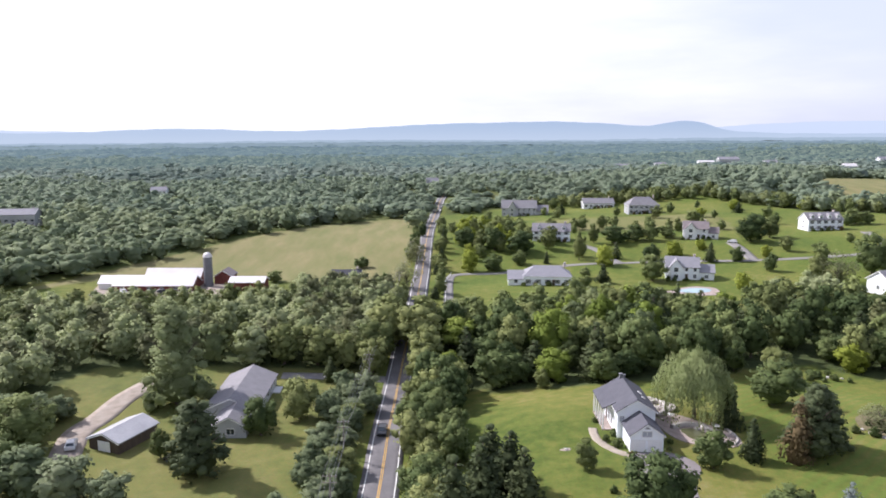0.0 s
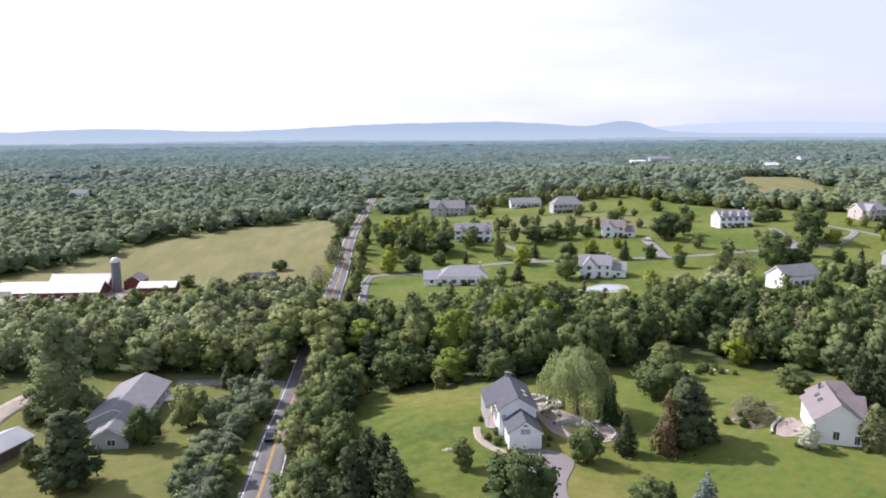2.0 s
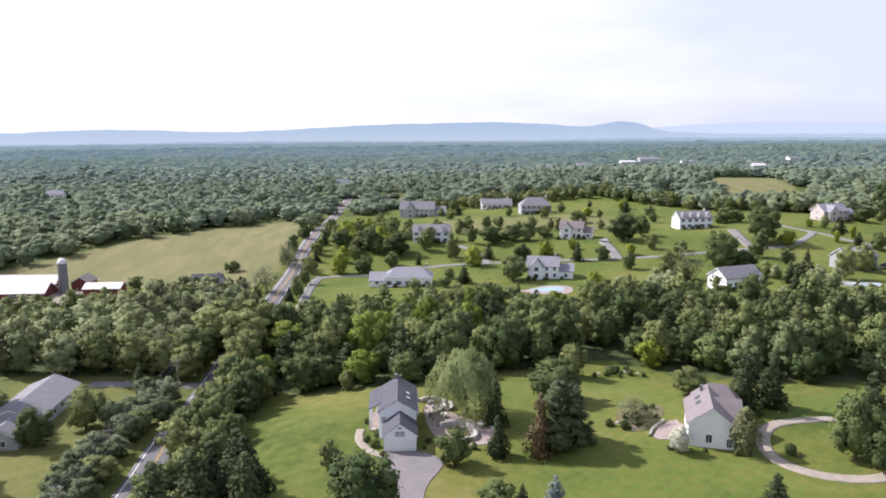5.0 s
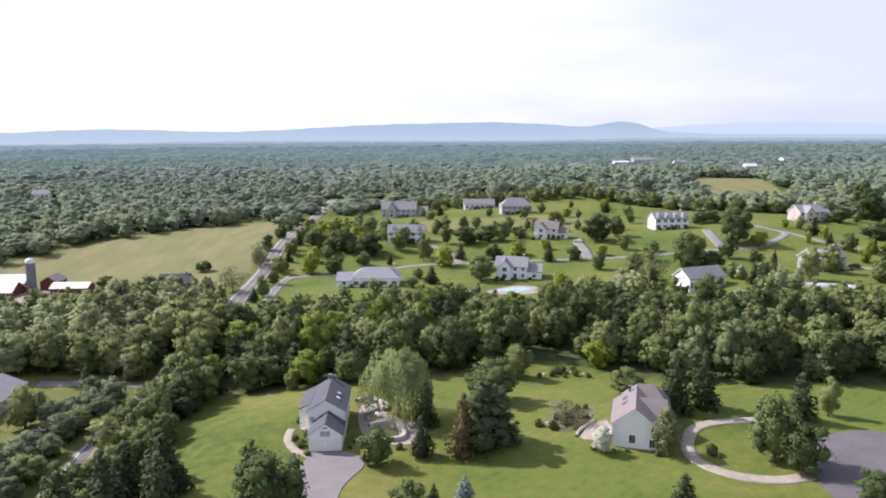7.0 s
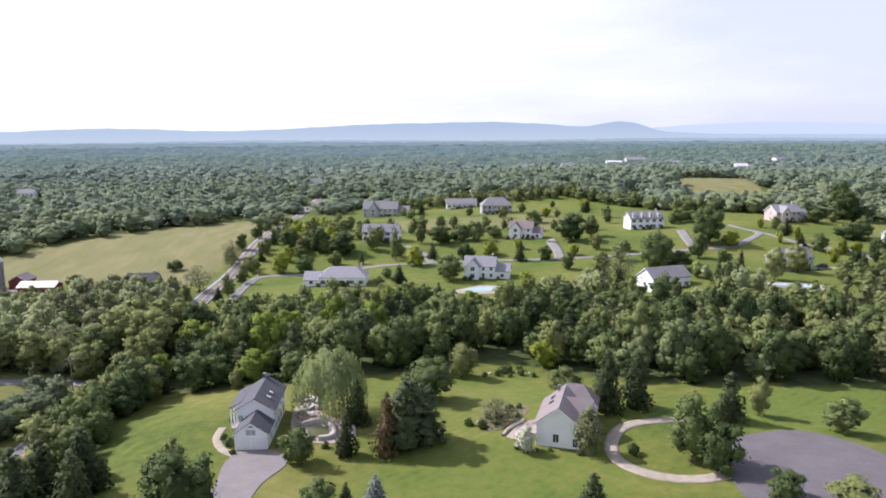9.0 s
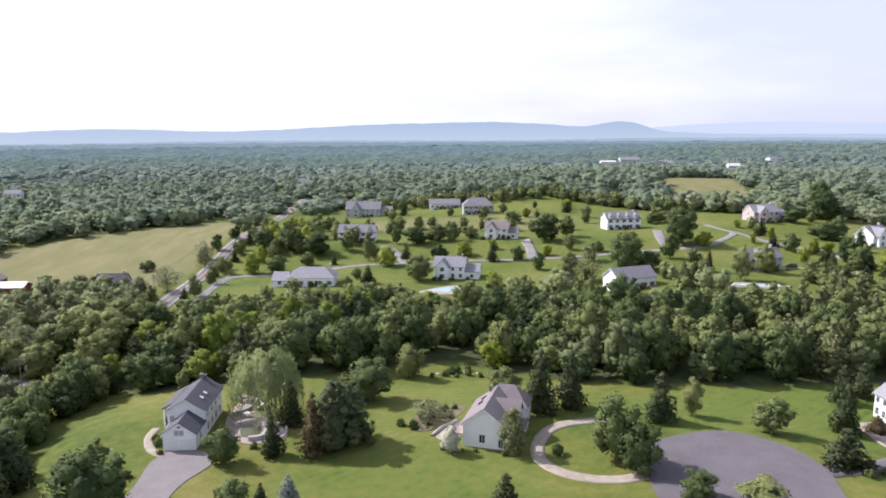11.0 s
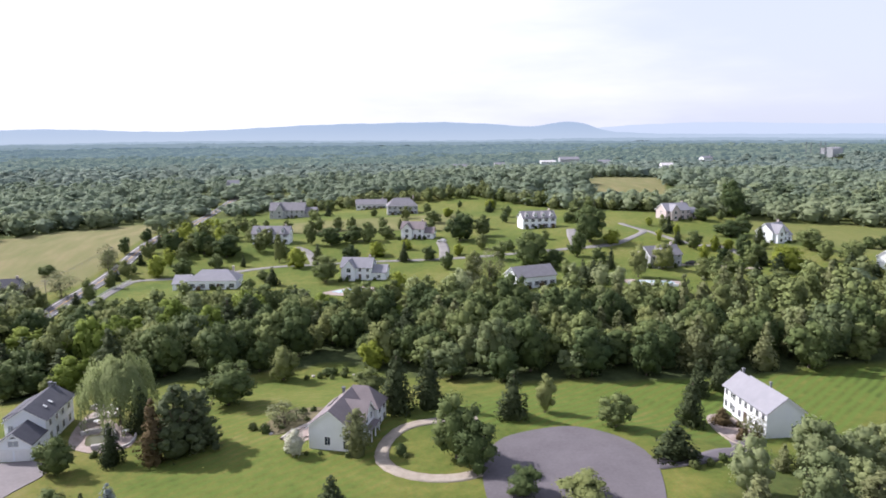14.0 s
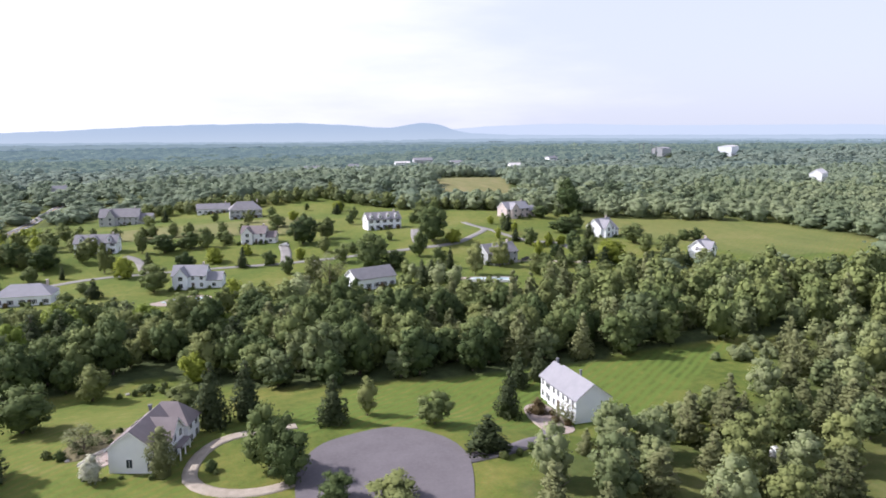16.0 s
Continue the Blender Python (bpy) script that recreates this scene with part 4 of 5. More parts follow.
# ---- vehicles ----
def car(x, y, turn, paint, label):
    c = root("car", x, y, gz(x, y) + 0.1, turn, label, "car")
    bm = bmesh.new()
    prof = [(-2.2, 0.35), (2.2, 0.35), (2.25, 0.75), (1.3, 0.95), (0.6, 1.48), (-1.4, 1.5), (-2.1, 1.0), (-2.25, 0.7)]
    prism(bm, prof, "y", 0, 1)
    for v in bm.verts:
        u, s, z = v.co
        v.co = ((s - 0.5) * (1.8 if z < 1.1 else 1.45), u, z)
    bmesh.ops.bevel(bm, geom=bm.edges[:], offset=0.07, segments=2, affect="EDGES")
    part("body", bm, paint, c)
    for y0, y1, z0, z1, nm in ((0.66, 1.24, 1.42, 1.0, "windscreen"), (-1.46, -2.04, 1.44, 1.06, "rear_window")):
        bm = bmesh.new()
        d = 0.03 if y0 > 0 else -0.03
        vs = [bm.verts.new(p) for p in ((-0.62, y0 + d, z0 + 0.02), (0.62, y0 + d, z0 + 0.02), (0.75, y1 + d, z1 + 0.02), (-0.75, y1 + d, z1 + 0.02))]
        bm.faces.new(vs)
        g = bmesh.ops.extrude_face_region(bm, geom=bm.faces[:])
        bmesh.ops.translate(bm, vec=(0, -d, -0.04), verts=[e for e in g["geom"] if isinstance(e, bmesh.types.BMVert)])
        part(nm, bm, M_GLASS, c, "dark glass")
    for sx in (-0.82, 0.82):
        for sy in (-1.35, 1.35):
            bm = bmesh.new()
            tube(bm, [(sx - 0.1, sy, 0.33), (sx + 0.1, sy, 0.33)], [0.33, 0.33], 14)
            wh = part("wheel", bm, M_RUBBER, c, "black tyre")
            bm = bmesh.new()
            tube(bm, [(sx - 0.12, sy, 0.33), (sx + 0.12, sy, 0.33)], [0.19, 0.19], 10)
            part("rim", bm, M_STEEL, wh, "grey rim")


car(-12.8, 141, 180, M_CARDARK, "dark car on the asphalt road")
car(-51.5, 128.5, 70, M_CARDARK, "dark car parked on grass by the ranch house")
car(-74.5, 134, 20, M_CARWHITE, "white car parked by the dirt track")
car(-128, 277, 40, M_CARWHITE, "white car parked in the farmyard")
car(-112, 277, -60, M_CARDARK, "dark car parked in the farmyard")
car(142, 344, 60, M_CARWHITE, "white car parked on a driveway")
car(239, 272, 60, M_CARDARK, "dark car parked on a driveway")


# ---- trees ----
rng = np.random.default_rng(7)
ICO = bmesh.new()
bmesh.ops.create_icosphere(ICO, subdivisions=1, radius=1)
ICO1_V = np.array([v.co for v in ICO.verts])
ICO1_F = np.array([[v.index for v in f.verts] for f in ICO.faces])
ICO.free()


def leaf_cards(r, c, nrm, size, ratio=0.7):
    """Folded leaf clumps, two triangles each, at the places c, facing about nrm."""
    k = len(c)
    nrm = nrm + r.normal(0, 0.42, (k, 3))
    nrm /= np.linalg.norm(nrm, axis=1)[:, None] + 1e-9
    t = np.cross(nrm, r.normal(0, 1, (k, 3)))
    t /= np.linalg.norm(t, axis=1)[:, None] + 1e-9
    b_ = np.cross(nrm, t)
    s = (size * r.uniform(0.6, 1.35, k))[:, None]
    fold = nrm * s * 0.25
    v = np.stack([c - t * s, c - b_ * s * ratio + fold, c + t * s, c + b_ * s * ratio + fold], 1).reshape(-1, 3)
    i = np.arange(k)[:, None] * 4
    return v, np.concatenate([i + [0, 1, 2], i + [0, 2, 3]], 0)


def lobes(kind, r, count):
    """Centres and radii of the crown's masses in a tree 1 wide and 1 high."""
    res = []
    if kind in ("broad", "light", "gold", "thin", "round"):
        low, high = (0.13, 0.82) if kind != "round" else (0.11, 0.74)
        for k in range(count):
            a, q, z = r.uniform(0, math.tau), r.uniform(0.35, 1) ** 0.5, low + (high - low) * (k + r.uniform(0, 1)) / count
            reach = 0.37 * math.sin(math.pi * min(1, max(0.2, (z + 0.02) / 1.0))) ** 0.5
            res.append((q * reach * math.cos(a) * 1.06, q * reach * math.sin(a) * 1.06, z, r.uniform(0.08, 0.16)))
        res += [(0, 0, 0.5, 0.33), (0.03, 0.0, 0.84, 0.15), (0, 0, 0.27, 0.29)]
    elif kind in ("fir", "column"):
        for k in range(count):
            z = 0.05 + 0.93 * k / count
            taper = (1 - z) ** 0.85 if kind == "fir" else math.sin(math.pi * (0.12 + 0.82 * z)) * 0.9
            turn = r.uniform(0, math.tau)
            for q in range(3):
                a = turn + q * math.tau / 3 + r.normal(0, 0.25)
                reach = 0.29 * taper * r.uniform(0.75, 1.2)
                res.append((reach * math.cos(a), reach * math.sin(a), z + r.normal(0, 0.012), 0.025 + 0.17 * taper * r.uniform(0.75, 1.2)))
    elif kind == "pine":
        for k in range(count):
            z = r.uniform(0.04, 0.96)
            taper = 0.43 * (1.04 - z) ** 0.6
            a = r.uniform(0, math.tau)
            q = r.uniform(0.2, 1) ** 0.6
            res.append((q * taper * math.cos(a), q * taper * math.sin(a), z, r.uniform(0.045, 0.1)))
        res += [(0, 0, 0.16, 0.3), (0, 0, 0.38, 0.25), (0, 0, 0.6, 0.18), (0, 0, 0.8, 0.1)]
    return res


def unit(a):
    return a / (np.linalg.norm(a, axis=-1, keepdims=True) + 1e-9)


def crown_mesh(name, kind, material, seed, w, hgt, cards, size, count=15, core=True, cores=99):
    """A crown w wide and hgt high: uneven inner masses wrapped in many leaf clumps, shaded as rounded masses."""
    r = np.random.default_rng(seed)
    vs, fs, ns, base = [], [], [], 0
    scale = np.array([w, w, hgt])
    if kind == "willow":
        # strands that fall from a broad dome
        k = cards // 8
        a, q = r.uniform(0, math.tau, k), np.sqrt(r.uniform(0.0, 1, k))
        bulge = 1 + 0.13 * np.sin(a * 3 + seed) + 0.09 * np.sin(a * 7)
        x, y = 0.47 * q * bulge * np.cos(a), 0.47 * q * bulge * np.sin(a)
        top = 0.4 + 0.55 * np.maximum(0, 1 - q ** 2.4) ** 0.6 + 0.06 * np.sin(a * 4 + 2) * q + 0.075 * np.sin(x * 21 + 1) * np.sin(y * 19) + r.normal(0, 0.012, k)
        drop = r.uniform(0.12, 0.3, k) + r.uniform(0.0, 0.32, k) * q ** 2
        for m in range(8):
            z = np.maximum(top - drop * (m + r.uniform(0, 1, k)) / 8, 0.05)
            c = np.stack([x + r.normal(0, 0.008, k), y + r.normal(0, 0.008, k), z], -1) * scale
            up = np.stack([r.normal(0, 0.16, k), r.normal(0, 0.16, k), np.ones(k)], -1) * (size * r.uniform(1.0, 1.9, k))[:, None]
            b_ = a + r.normal(0, 0.5, k)
            wide = np.stack([-np.sin(b_), np.cos(b_), np.zeros(k)], -1) * size * 0.5
            vs.append(np.stack([c - up, c - wide, c + up, c + wide], 1).reshape(-1, 3))
            i = np.arange(k)[:, None] * 4
            fs.append(np.concatenate([i + [0, 2, 1], i + [0, 3, 2]], 0) + base); base += 4 * k
            nn = unit(unit(c - np.array([0, 0, 0.5 * hgt])) + r.normal(0, 0.28, (k, 3)))
            ns.append(np.repeat(nn, 4, 0))
        L = [(0, 0, 0.6, 0.25), (0.16, 0.1, 0.56, 0.17), (-0.15, 0.12, 0.58, 0.18), (0.02, -0.18, 0.56, 0.17)]
    else:
        L = lobes(kind, r, count)
        rad = np.array([q[3] for q in L])
        pick = r.choice(len(L), cards, p=rad ** 2 / (rad ** 2).sum())
        d = r.normal(0, 1, (cards, 3))
        d[:, 2] = np.abs(d[:, 2]) * np.where(r.uniform(0, 1, cards) < 0.78, 1, -1)
        d = unit(d)
        flat = 0.8 if kind in ("fir", "column") else w / hgt
        C = np.array([q[:3] for q in L])[pick] + d * (rad[pick] * (0.84 + 0.5 * r.uniform(0, 1, cards) ** 2.4))[:, None] * [1, 1, flat * 0.95]
        v, f = leaf_cards(r, C * scale, d + ([0, 0, 0.6] if kind != "fir" else [0, 0, 0.25]), size)
        whole = 0.5 if count > 6 else 0.85
        nn = unit(d * (1.15 - whole) + unit(C * scale - np.array([0, 0, 0.36 * hgt])) * whole + [0, 0, 0.0 if count > 6 else 0.6] + r.normal(0, 0.2, (cards, 3)))
        vs.append(v); fs.append(f + base); ns.append(np.repeat(nn, 4, 0)); base += len(v)
    if core:
        V0, F0 = ICO1_V, ICO1_F
        L.sort(key=lambda q: -q[3])
        for x, y, z, q in (L[:cores] if kind not in ("fir", "column") else [(0, 0, 0.08 + 0.17 * k, 0.04 + 0.26 * (1 - 0.17 * k) ** (1 if kind == "fir" else 0.5)) for k in range(6)]):
            flat = 0.8 if kind in ("fir", "column") else w / hgt
            v = (np.array([x, y, z]) + V0 * (q * 0.84 * (1 + r.normal(0, 0.08, len(V0))))[:, None] * [1, 1, flat * 0.95]) * scale
            nn = unit(V0 * 0.75 + unit(v - np.array([0, 0, 0.42 * hgt])) * 0.45)
            vs.append(v); fs.append(F0 + base); ns.append(nn); base += len(v)
    return fast_mesh(name, np.concatenate(vs), np.concatenate(fs), material, True, np.concatenate(ns))


def trunk_mesh(name, seed, w, hgt, kind):
    r = np.random.default_rng(seed)
    bm = bmesh.new()
    thick = 0.02 * hgt + 0.06
    top = 0.92 if kind in ("fir", "pine", "column") else 0.62
    ks = np.linspace(0, 1, 5)
    lean = r.normal(0, 0.02, 2) * hgt
    tube(bm, [(lean[0] * t * t, lean[1] * t * t, -0.4 + (top * hgt + 0.4) * t) for t in ks], [thick * (1.25 if t == 0 else 1 - 0.75 * t) for t in ks], 7)
    if kind not in ("fir", "column"):
        for k in range(6):
            a, z = k * 1.05 + r.uniform(0, 0.5), hgt * r.uniform(0.26, 0.5)
            e = w * r.uniform(0.22, 0.36)
            tube(bm, [(0, 0, z), (e * 0.5 * math.cos(a), e * 0.5 * math.sin(a), z + hgt * 0.12), (e * math.cos(a), e * math.sin(a), z + hgt * 0.26)], [thick * 0.45, thick * 0.3, thick * 0.1], 5)
    me = bpy.data.meshes.new(name)
    bm.to_mesh(me); bm.free()
    me.materials.append(M_BARK)
    return me


KINDS = {  # shape, material, nominal width and height, clumps, clump size, masses, variants
    "broad": ("broad", M_BROAD, 10.0, 11.0, 1900, 0.27, 20, 5), "light": ("light", M_LIGHT, 8.0, 9.5, 1500, 0.24, 17, 4), "gold": ("gold", M_GOLD, 8.0, 7.0, 620, 0.34, 11, 2),
    "fir": ("fir", M_FIR, 6.0, 10.0, 1500, 0.24, 11, 4), "pine": ("pine", M_WEST, 12.0, 17.0, 4600, 0.24, 110, 2), "russet": ("fir", M_RUSSET, 6.0, 9.0, 1400, 0.22, 11, 1),
    "spruce": ("fir", M_SPRUCE, 5.0, 6.5, 1100, 0.19, 10, 1), "blossom": ("round", M_BLOSSOM, 4.5, 4.5, 1100, 0.16, 12, 1), "column": ("column", M_PINE, 5.0, 8.5, 1300, 0.22, 11, 1),
    "thin": ("thin", M_THIN, 9.0, 9.0, 1100, 0.24, 18, 2), "round": ("round", M_BROAD, 6.5, 6.0, 1300, 0.22, 15, 3), "willow": ("willow", M_WILLOW, 14.0, 14.0, 13600, 0.2, 0, 1),
    "oak": ("broad", M_BROAD, 10.0, 11.0, 1250, 0.34, 26, 5), "ash": ("light", M_LIGHT, 9.0, 10.5, 1150, 0.32, 26, 4), "westash": ("light", M_WEST, 9.0, 10.5, 1050, 0.34, 24, 4), "darkpine": ("pine", M_DARKPINE, 9.0, 13.0, 3000, 0.2, 95, 2), "cedar": ("fir", M_PINE, 6.5, 11.0, 900, 0.3, 11, 3),
    "woodgold": ("light", M_FRESH, 9.0, 9.5, 1000, 0.33, 24, 2), "shrubby": ("round", M_WEST, 5.0, 3.5, 500, 0.25, 12, 2), "locust": ("broad", M_LOCUST, 8.0, 8.5, 900, 0.34, 22, 3), "mixed": ("broad", M_CANOPY, 10.0, 12.0, 1150, 0.35, 24, 5), "woodpine": ("pine", M_PINE, 9.0, 14.0, 1400, 0.3, 50, 2), "spire": ("fir", M_FIR, 6.0, 11.0, 800, 0.3, 11, 2),
}
STOCK = {}
for i, (key, (shape, mat, w, hgt, cards, size, count, variants)) in enumerate(KINDS.items()):
    STOCK[key] = [(crown_mesh("crown", shape, mat, 100 * i + k, w, hgt, cards, size, count, core=key != "thin"), trunk_mesh("trunk", 100 * i + k + 50, w, hgt, shape), w, hgt) for k in range(variants)]
NAMES = {"darkpine": "pine_tree", "cedar": "conifer_tree", "spire": "conifer_tree", "fir": "conifer_tree", "pine": "pine_tree", "russet": "conifer_tree", "spruce": "spruce_tree", "blossom": "flowering_shrub", "column": "conifer_tree", "round": "round_tree", "willow": "willow_tree", "woodpine": "pine_tree", "gold": "young_tree"}
LABELS = {"woodgold": "fresh yellow-green tree at the wood's edge", "shrubby": "low pale olive shrub in rough grass", "westash": "olive-green broadleaf tree in the wood, paled by painted glare", "darkpine": "dark full pine beside the mown lawn", "locust": "silvery green roadside tree with feathery leaf masses", "cedar": "olive-green conifer at the wood's edge", "spire": "dark pointed conifer in the wood", "oak": "full dark green broadleaf tree in the wood", "ash": "light green broadleaf tree in the wood", "broad": "deciduous tree with a full dark green crown", "light": "deciduous tree with a light green crown", "gold": "small golden-green tree on a lawn",
          "fir": "dark green conifer with a pointed crown", "pine": "tall grey-green pine with a loose crown", "russet": "russet-brown conifer beside dark firs", "spruce": "blue-grey spruce on the lawn",
          "blossom": "white-flowering shrub against the house wall", "column": "olive-green columnar conifer by the house", "thin": "thin-leaved grey-green tree with open crown",
          "round": "low round green tree on a mown lawn", "willow": "weeping willow with pale hanging green strands", "mixed": "dense green woodland tree in the wood", "woodpine": "grey-green pine at the wood's edge"}


def plant(key, x, y, w, hgt, group="garden trees"):
    """One tree of a kind, w wide and hgt high."""
    cr, tr, w0, h0 = STOCK[key][int(rng.integers(len(STOCK[key])))]
    t = new(NAMES.get(key, "deciduous_tree"))
    t.matrix_basis = pose(x, y, gz(x, y) - 0.1, 0, 0, rng.uniform(0, 360)) @ Matrix.Diagonal((w / w0, w / w0, hgt / h0, 1))
    tagged(t, LABELS[key], "shrub" if key == "blossom" else "tree", group)
    for nm, me in (("crown", cr), ("trunk", tr)):
        new(nm, me).parent = t


LIGHT = [
    (-32.0, 150.0, 8.8, 10.3), (-55.1, 130.1, 4.4, 6.6), (24.0, 163.7, 4.1, 5.3), (24.3, 112.8, 4.3, 6.2),
    (78.9, 161.8, 7.7, 9.1), (99.3, 140.5, 8.6, 6.8), (133.3, 122.4, 4.6, 8.6), (129.6, 87.2, 9.1, 4.9), (63.1, 324.0, 6.6, 14.4), (76.3, 355.0, 5.8, 10.8),
    (163.9, 352.3, 10.5, 11.9), (144.7, 268.7, 8.6, 13.3), (205.9, 249.1, 8.6, 13.8), (222.0, 262.3, 9.9, 12.0),
]
BROAD = [
    (-38.2, 140.8, 7.7, 9.2), (-83.1, 133.0, 13.5, 12.0), (-77.7, 118.4, 7.1, 8.9), (69.2, 141.5, 12.0, 10.0), (30.7, 93.8, 11.6, 12.8), (112.9, 105.1, 8.4, 12.4),
    (115.4, 101.2, 7.8, 8.8), (144.0, 112.5, 7.2, 7.0), (121.3, 91.5, 6.0, 4.9), (11.5, 346.7, 12.6, 12.1), (37.1, 338.2, 14.3, 11.8), (25.5, 344.8, 11.2, 12.1),
    (85.2, 283.1, 11.7, 11.7), (105.5, 355.4, 8.8, 10.8), (98.3, 357.3, 11.1, 8.9), (86.4, 353.7, 13.9, 9.6), (115.1, 361.3, 10.4, 7.0), (144.9, 405.4, 10.7, 8.3),
    (151.2, 345.0, 16.0, 14.9), (170.3, 276.7, 15.4, 17.1), (179.5, 275.7, 11.7, 8.3), (210.3, 318.2, 16.6, 18.7), (196.8, 295.8, 9.0, 12.2), (252.2, 295.7, 7.6, 8.8),
]
BROAD1 = [
    (253.4, 272.6, 5.2, 6.8), (262.6, 271.8, 7.5, 11.9), (319.1, 377.6, 16.7, 18.1), (294.3, 369.7, 10.6, 7.8), (225.4, 385.4, 12.9, 9.2), (297.3, 332.2, 9.4, 12.0),
    (301.0, 282.5, 13.8, 10.1), (263.0, 265.4, 8.6, 9.6), (297.3, 250.6, 11.5, 11.0), (286.0, 324.4, 17.2, 9.0), (327.2, 397.0, 15.3, 22.6), (-37.5, 321.2, 7.8, 5.3),
    (-71.9, 297.4, 7.7, 5.4), (-14.0, 354.6, 6.9, 8.9), (-11.1, 383.9, 4.9, 7.9), (-22.7, 267.9, 4.4, 8.6),
]
DARKPINE = [(64.4, 115.9, 11.0, 13.4), (68.0, 119.4, 9.5, 11.2), (-45.8, 124.5, 14.0, 14.5)]
PINE = [
    (-61.9, 157.7, 18.5, 24.3),
]
SILVER = [(-91, 139, 10, 8.5), (-86, 143.5, 9, 7.5), (-96, 132, 11, 9), (-83.5, 147, 7, 5.5), (-72, 115, 11, 9), (-64.5, 112.5, 10.5, 9), (-79, 111.5, 10, 8), (-56.5, 111.5, 8, 6.5), (-85, 122, 9, 7)]
FIR = [
    (-28.9, 174.5, 4.1, 6.9), (8.3, 115.0, 8.2, 10.6), (54.9, 129.0, 5.6, 9.4), (53.5, 115.4, 4.6, 7.9),     (54.7, 97.9, 2.6, 4.0), (92.0, 92.6, 4.8, 6.0), (104.1, 126.6, 7.4, 13.1), (110.7, 128.0, 7.0, 12.4), (126.2, 120.1, 6.7, 10.1), (161.2, 117.0, 6.1, 10.2),
    (170.9, 132.6, 5.6, 8.8), (149.1, 98.4, 7.8, 6.6), (177.2, 135.3, 5.4, 8.3), (47.4, 319.9, 3.1, 6.2), (64.5, 279.3, 6.5, 8.0), (80.5, 325.9, 5.9, 8.3),
    (120.3, 314.1, 5.7, 9.7), (201.3, 266.5, 4.5, 9.4), (182.8, 246.6, 5.5, 9.1), (185.8, 243.8, 5.4, 9.0), (248.2, 303.7, 5.2, 6.5), (261.2, 293.3, 5.0, 6.3),
]
FIR1 = [
    (286.3, 299.2, 6.9, 8.8), (253.1, 266.5, 5.2, 7.4), (265.8, 262.1, 5.7, 7.8), (-2.9, 257.9, 4.2, 5.7),
]
WILLOW = [
    (49.8, 133.5, 14.4, 14.3),
]
ROUND = [
    (45.7, 112.4, 6.5, 7.2), (50.7, 96.6, 6.5, 5.6), (89.5, 164.7, 4.3, 1.9), (103.6, 108.9, 2.5, 2.3), (175.4, 112.7, 2.4, 2.5), (22.7, 312.4, 9.7, 7.9),
    (35.4, 320.9, 7.9, 7.0), (96.2, 321.4, 9.0, 8.1), (131.9, 312.7, 7.3, 7.0), (169.8, 315.4, 6.9, 5.5), (328.9, 281.5, 7.7, 5.9), (335.3, 280.5, 7.7, 6.4),
]
RUSSET = [
    (60.9, 114.5, 6.2, 12.2), (168.1, 117.6, 5.1, 3.5),
]
SPRUCE = [
    (59.3, 95.8, 5.2, 6.3),
]
BLOSSOM = [
    (85.3, 111.9, 4.5, 5.0),
]
COLUMN = [
    (96.0, 110.3, 5.6, 8.7),
]
THIN = [
    (82.3, 126.0, 8.9, 4.5), (171.0, 111.2, 5.4, 4.5), (150.7, 265.8, 13.5, 13.3), (-14.3, 275.1, 12.3, 11.0), (-12.0, 322.5, 10.5, 13.2),
]
GOLD = [
    (101.0, 168.1, 8.7, 7.4), (11.9, 310.7, 9.6, 9.7), (72.0, 310.5, 10.7, 9.2), (108.6, 328.3, 10.3, 7.1), (123.4, 335.1, 6.1, 5.3), (145.9, 316.2, 5.8, 5.5),
    (219.0, 312.3, 9.5, 7.0), (253.2, 315.7, 4.0, 6.8), (241.8, 310.2, 4.0, 5.7), (249.0, 280.0, 6.3, 6.9), (265.3, 289.7, 6.5, 5.2), (156.9, 430.0, 7.8, 6.1),
    (190.6, 462.2, 9.5, 7.3), (232.5, 454.7, 9.4, 6.5), (269.4, 251.8, 16.4, 10.1), (258.9, 289.4, 5.1, 7.0),
]
FIR_BIG = [(5.5, 98, 9, 13.5), (1.5, 93, 9, 14.5), (11.0, 108, 8, 11), (12.4, 101.5, 7, 10.5), (6.2, 105, 8, 12)]
for key, rows in (("light", LIGHT), ("broad", BROAD), ("broad", BROAD1), ("pine", PINE), ("darkpine", DARKPINE), ("locust", SILVER), ("fir", FIR), ("fir", FIR1), ("fir", FIR_BIG), ("willow", WILLOW), ("round", ROUND),
                  ("russet", RUSSET), ("spruce", SPRUCE), ("blossom", BLOSSOM), ("column", COLUMN), ("thin", THIN), ("gold", GOLD)):
    for x, y, w, hgt in rows:
        plant(key, x, y, w * ({"fir": 1.2, "russet": 1.2, "willow": 1.08}.get(key, 1.08)), hgt)


WOODS = []


def scatter(poly, spacing, keys, wh, group, skip=None):
    """Trees strewn over a patch of the plan."""
    xs, ys = [p[0] for p in poly], [p[1] for p in poly]
    row = 0
    for y in np.arange(min(ys), max(ys), spacing * 0.9):
        row += 1
        for x in np.arange(min(xs), max(xs), spacing):
            px, py = x + (row % 2) * spacing / 2 + rng.normal(0, spacing * 0.2), y + rng.normal(0, spacing * 0.2)
            if inside(poly, px, py) and not (skip and skip(px, py)):
                w = rng.uniform(*wh[:2])
                WOODS.append((math.hypot(px - 70, py + 5), str(rng.choice(keys)), px, py, w, w * rng.uniform(*wh[2:]), group))


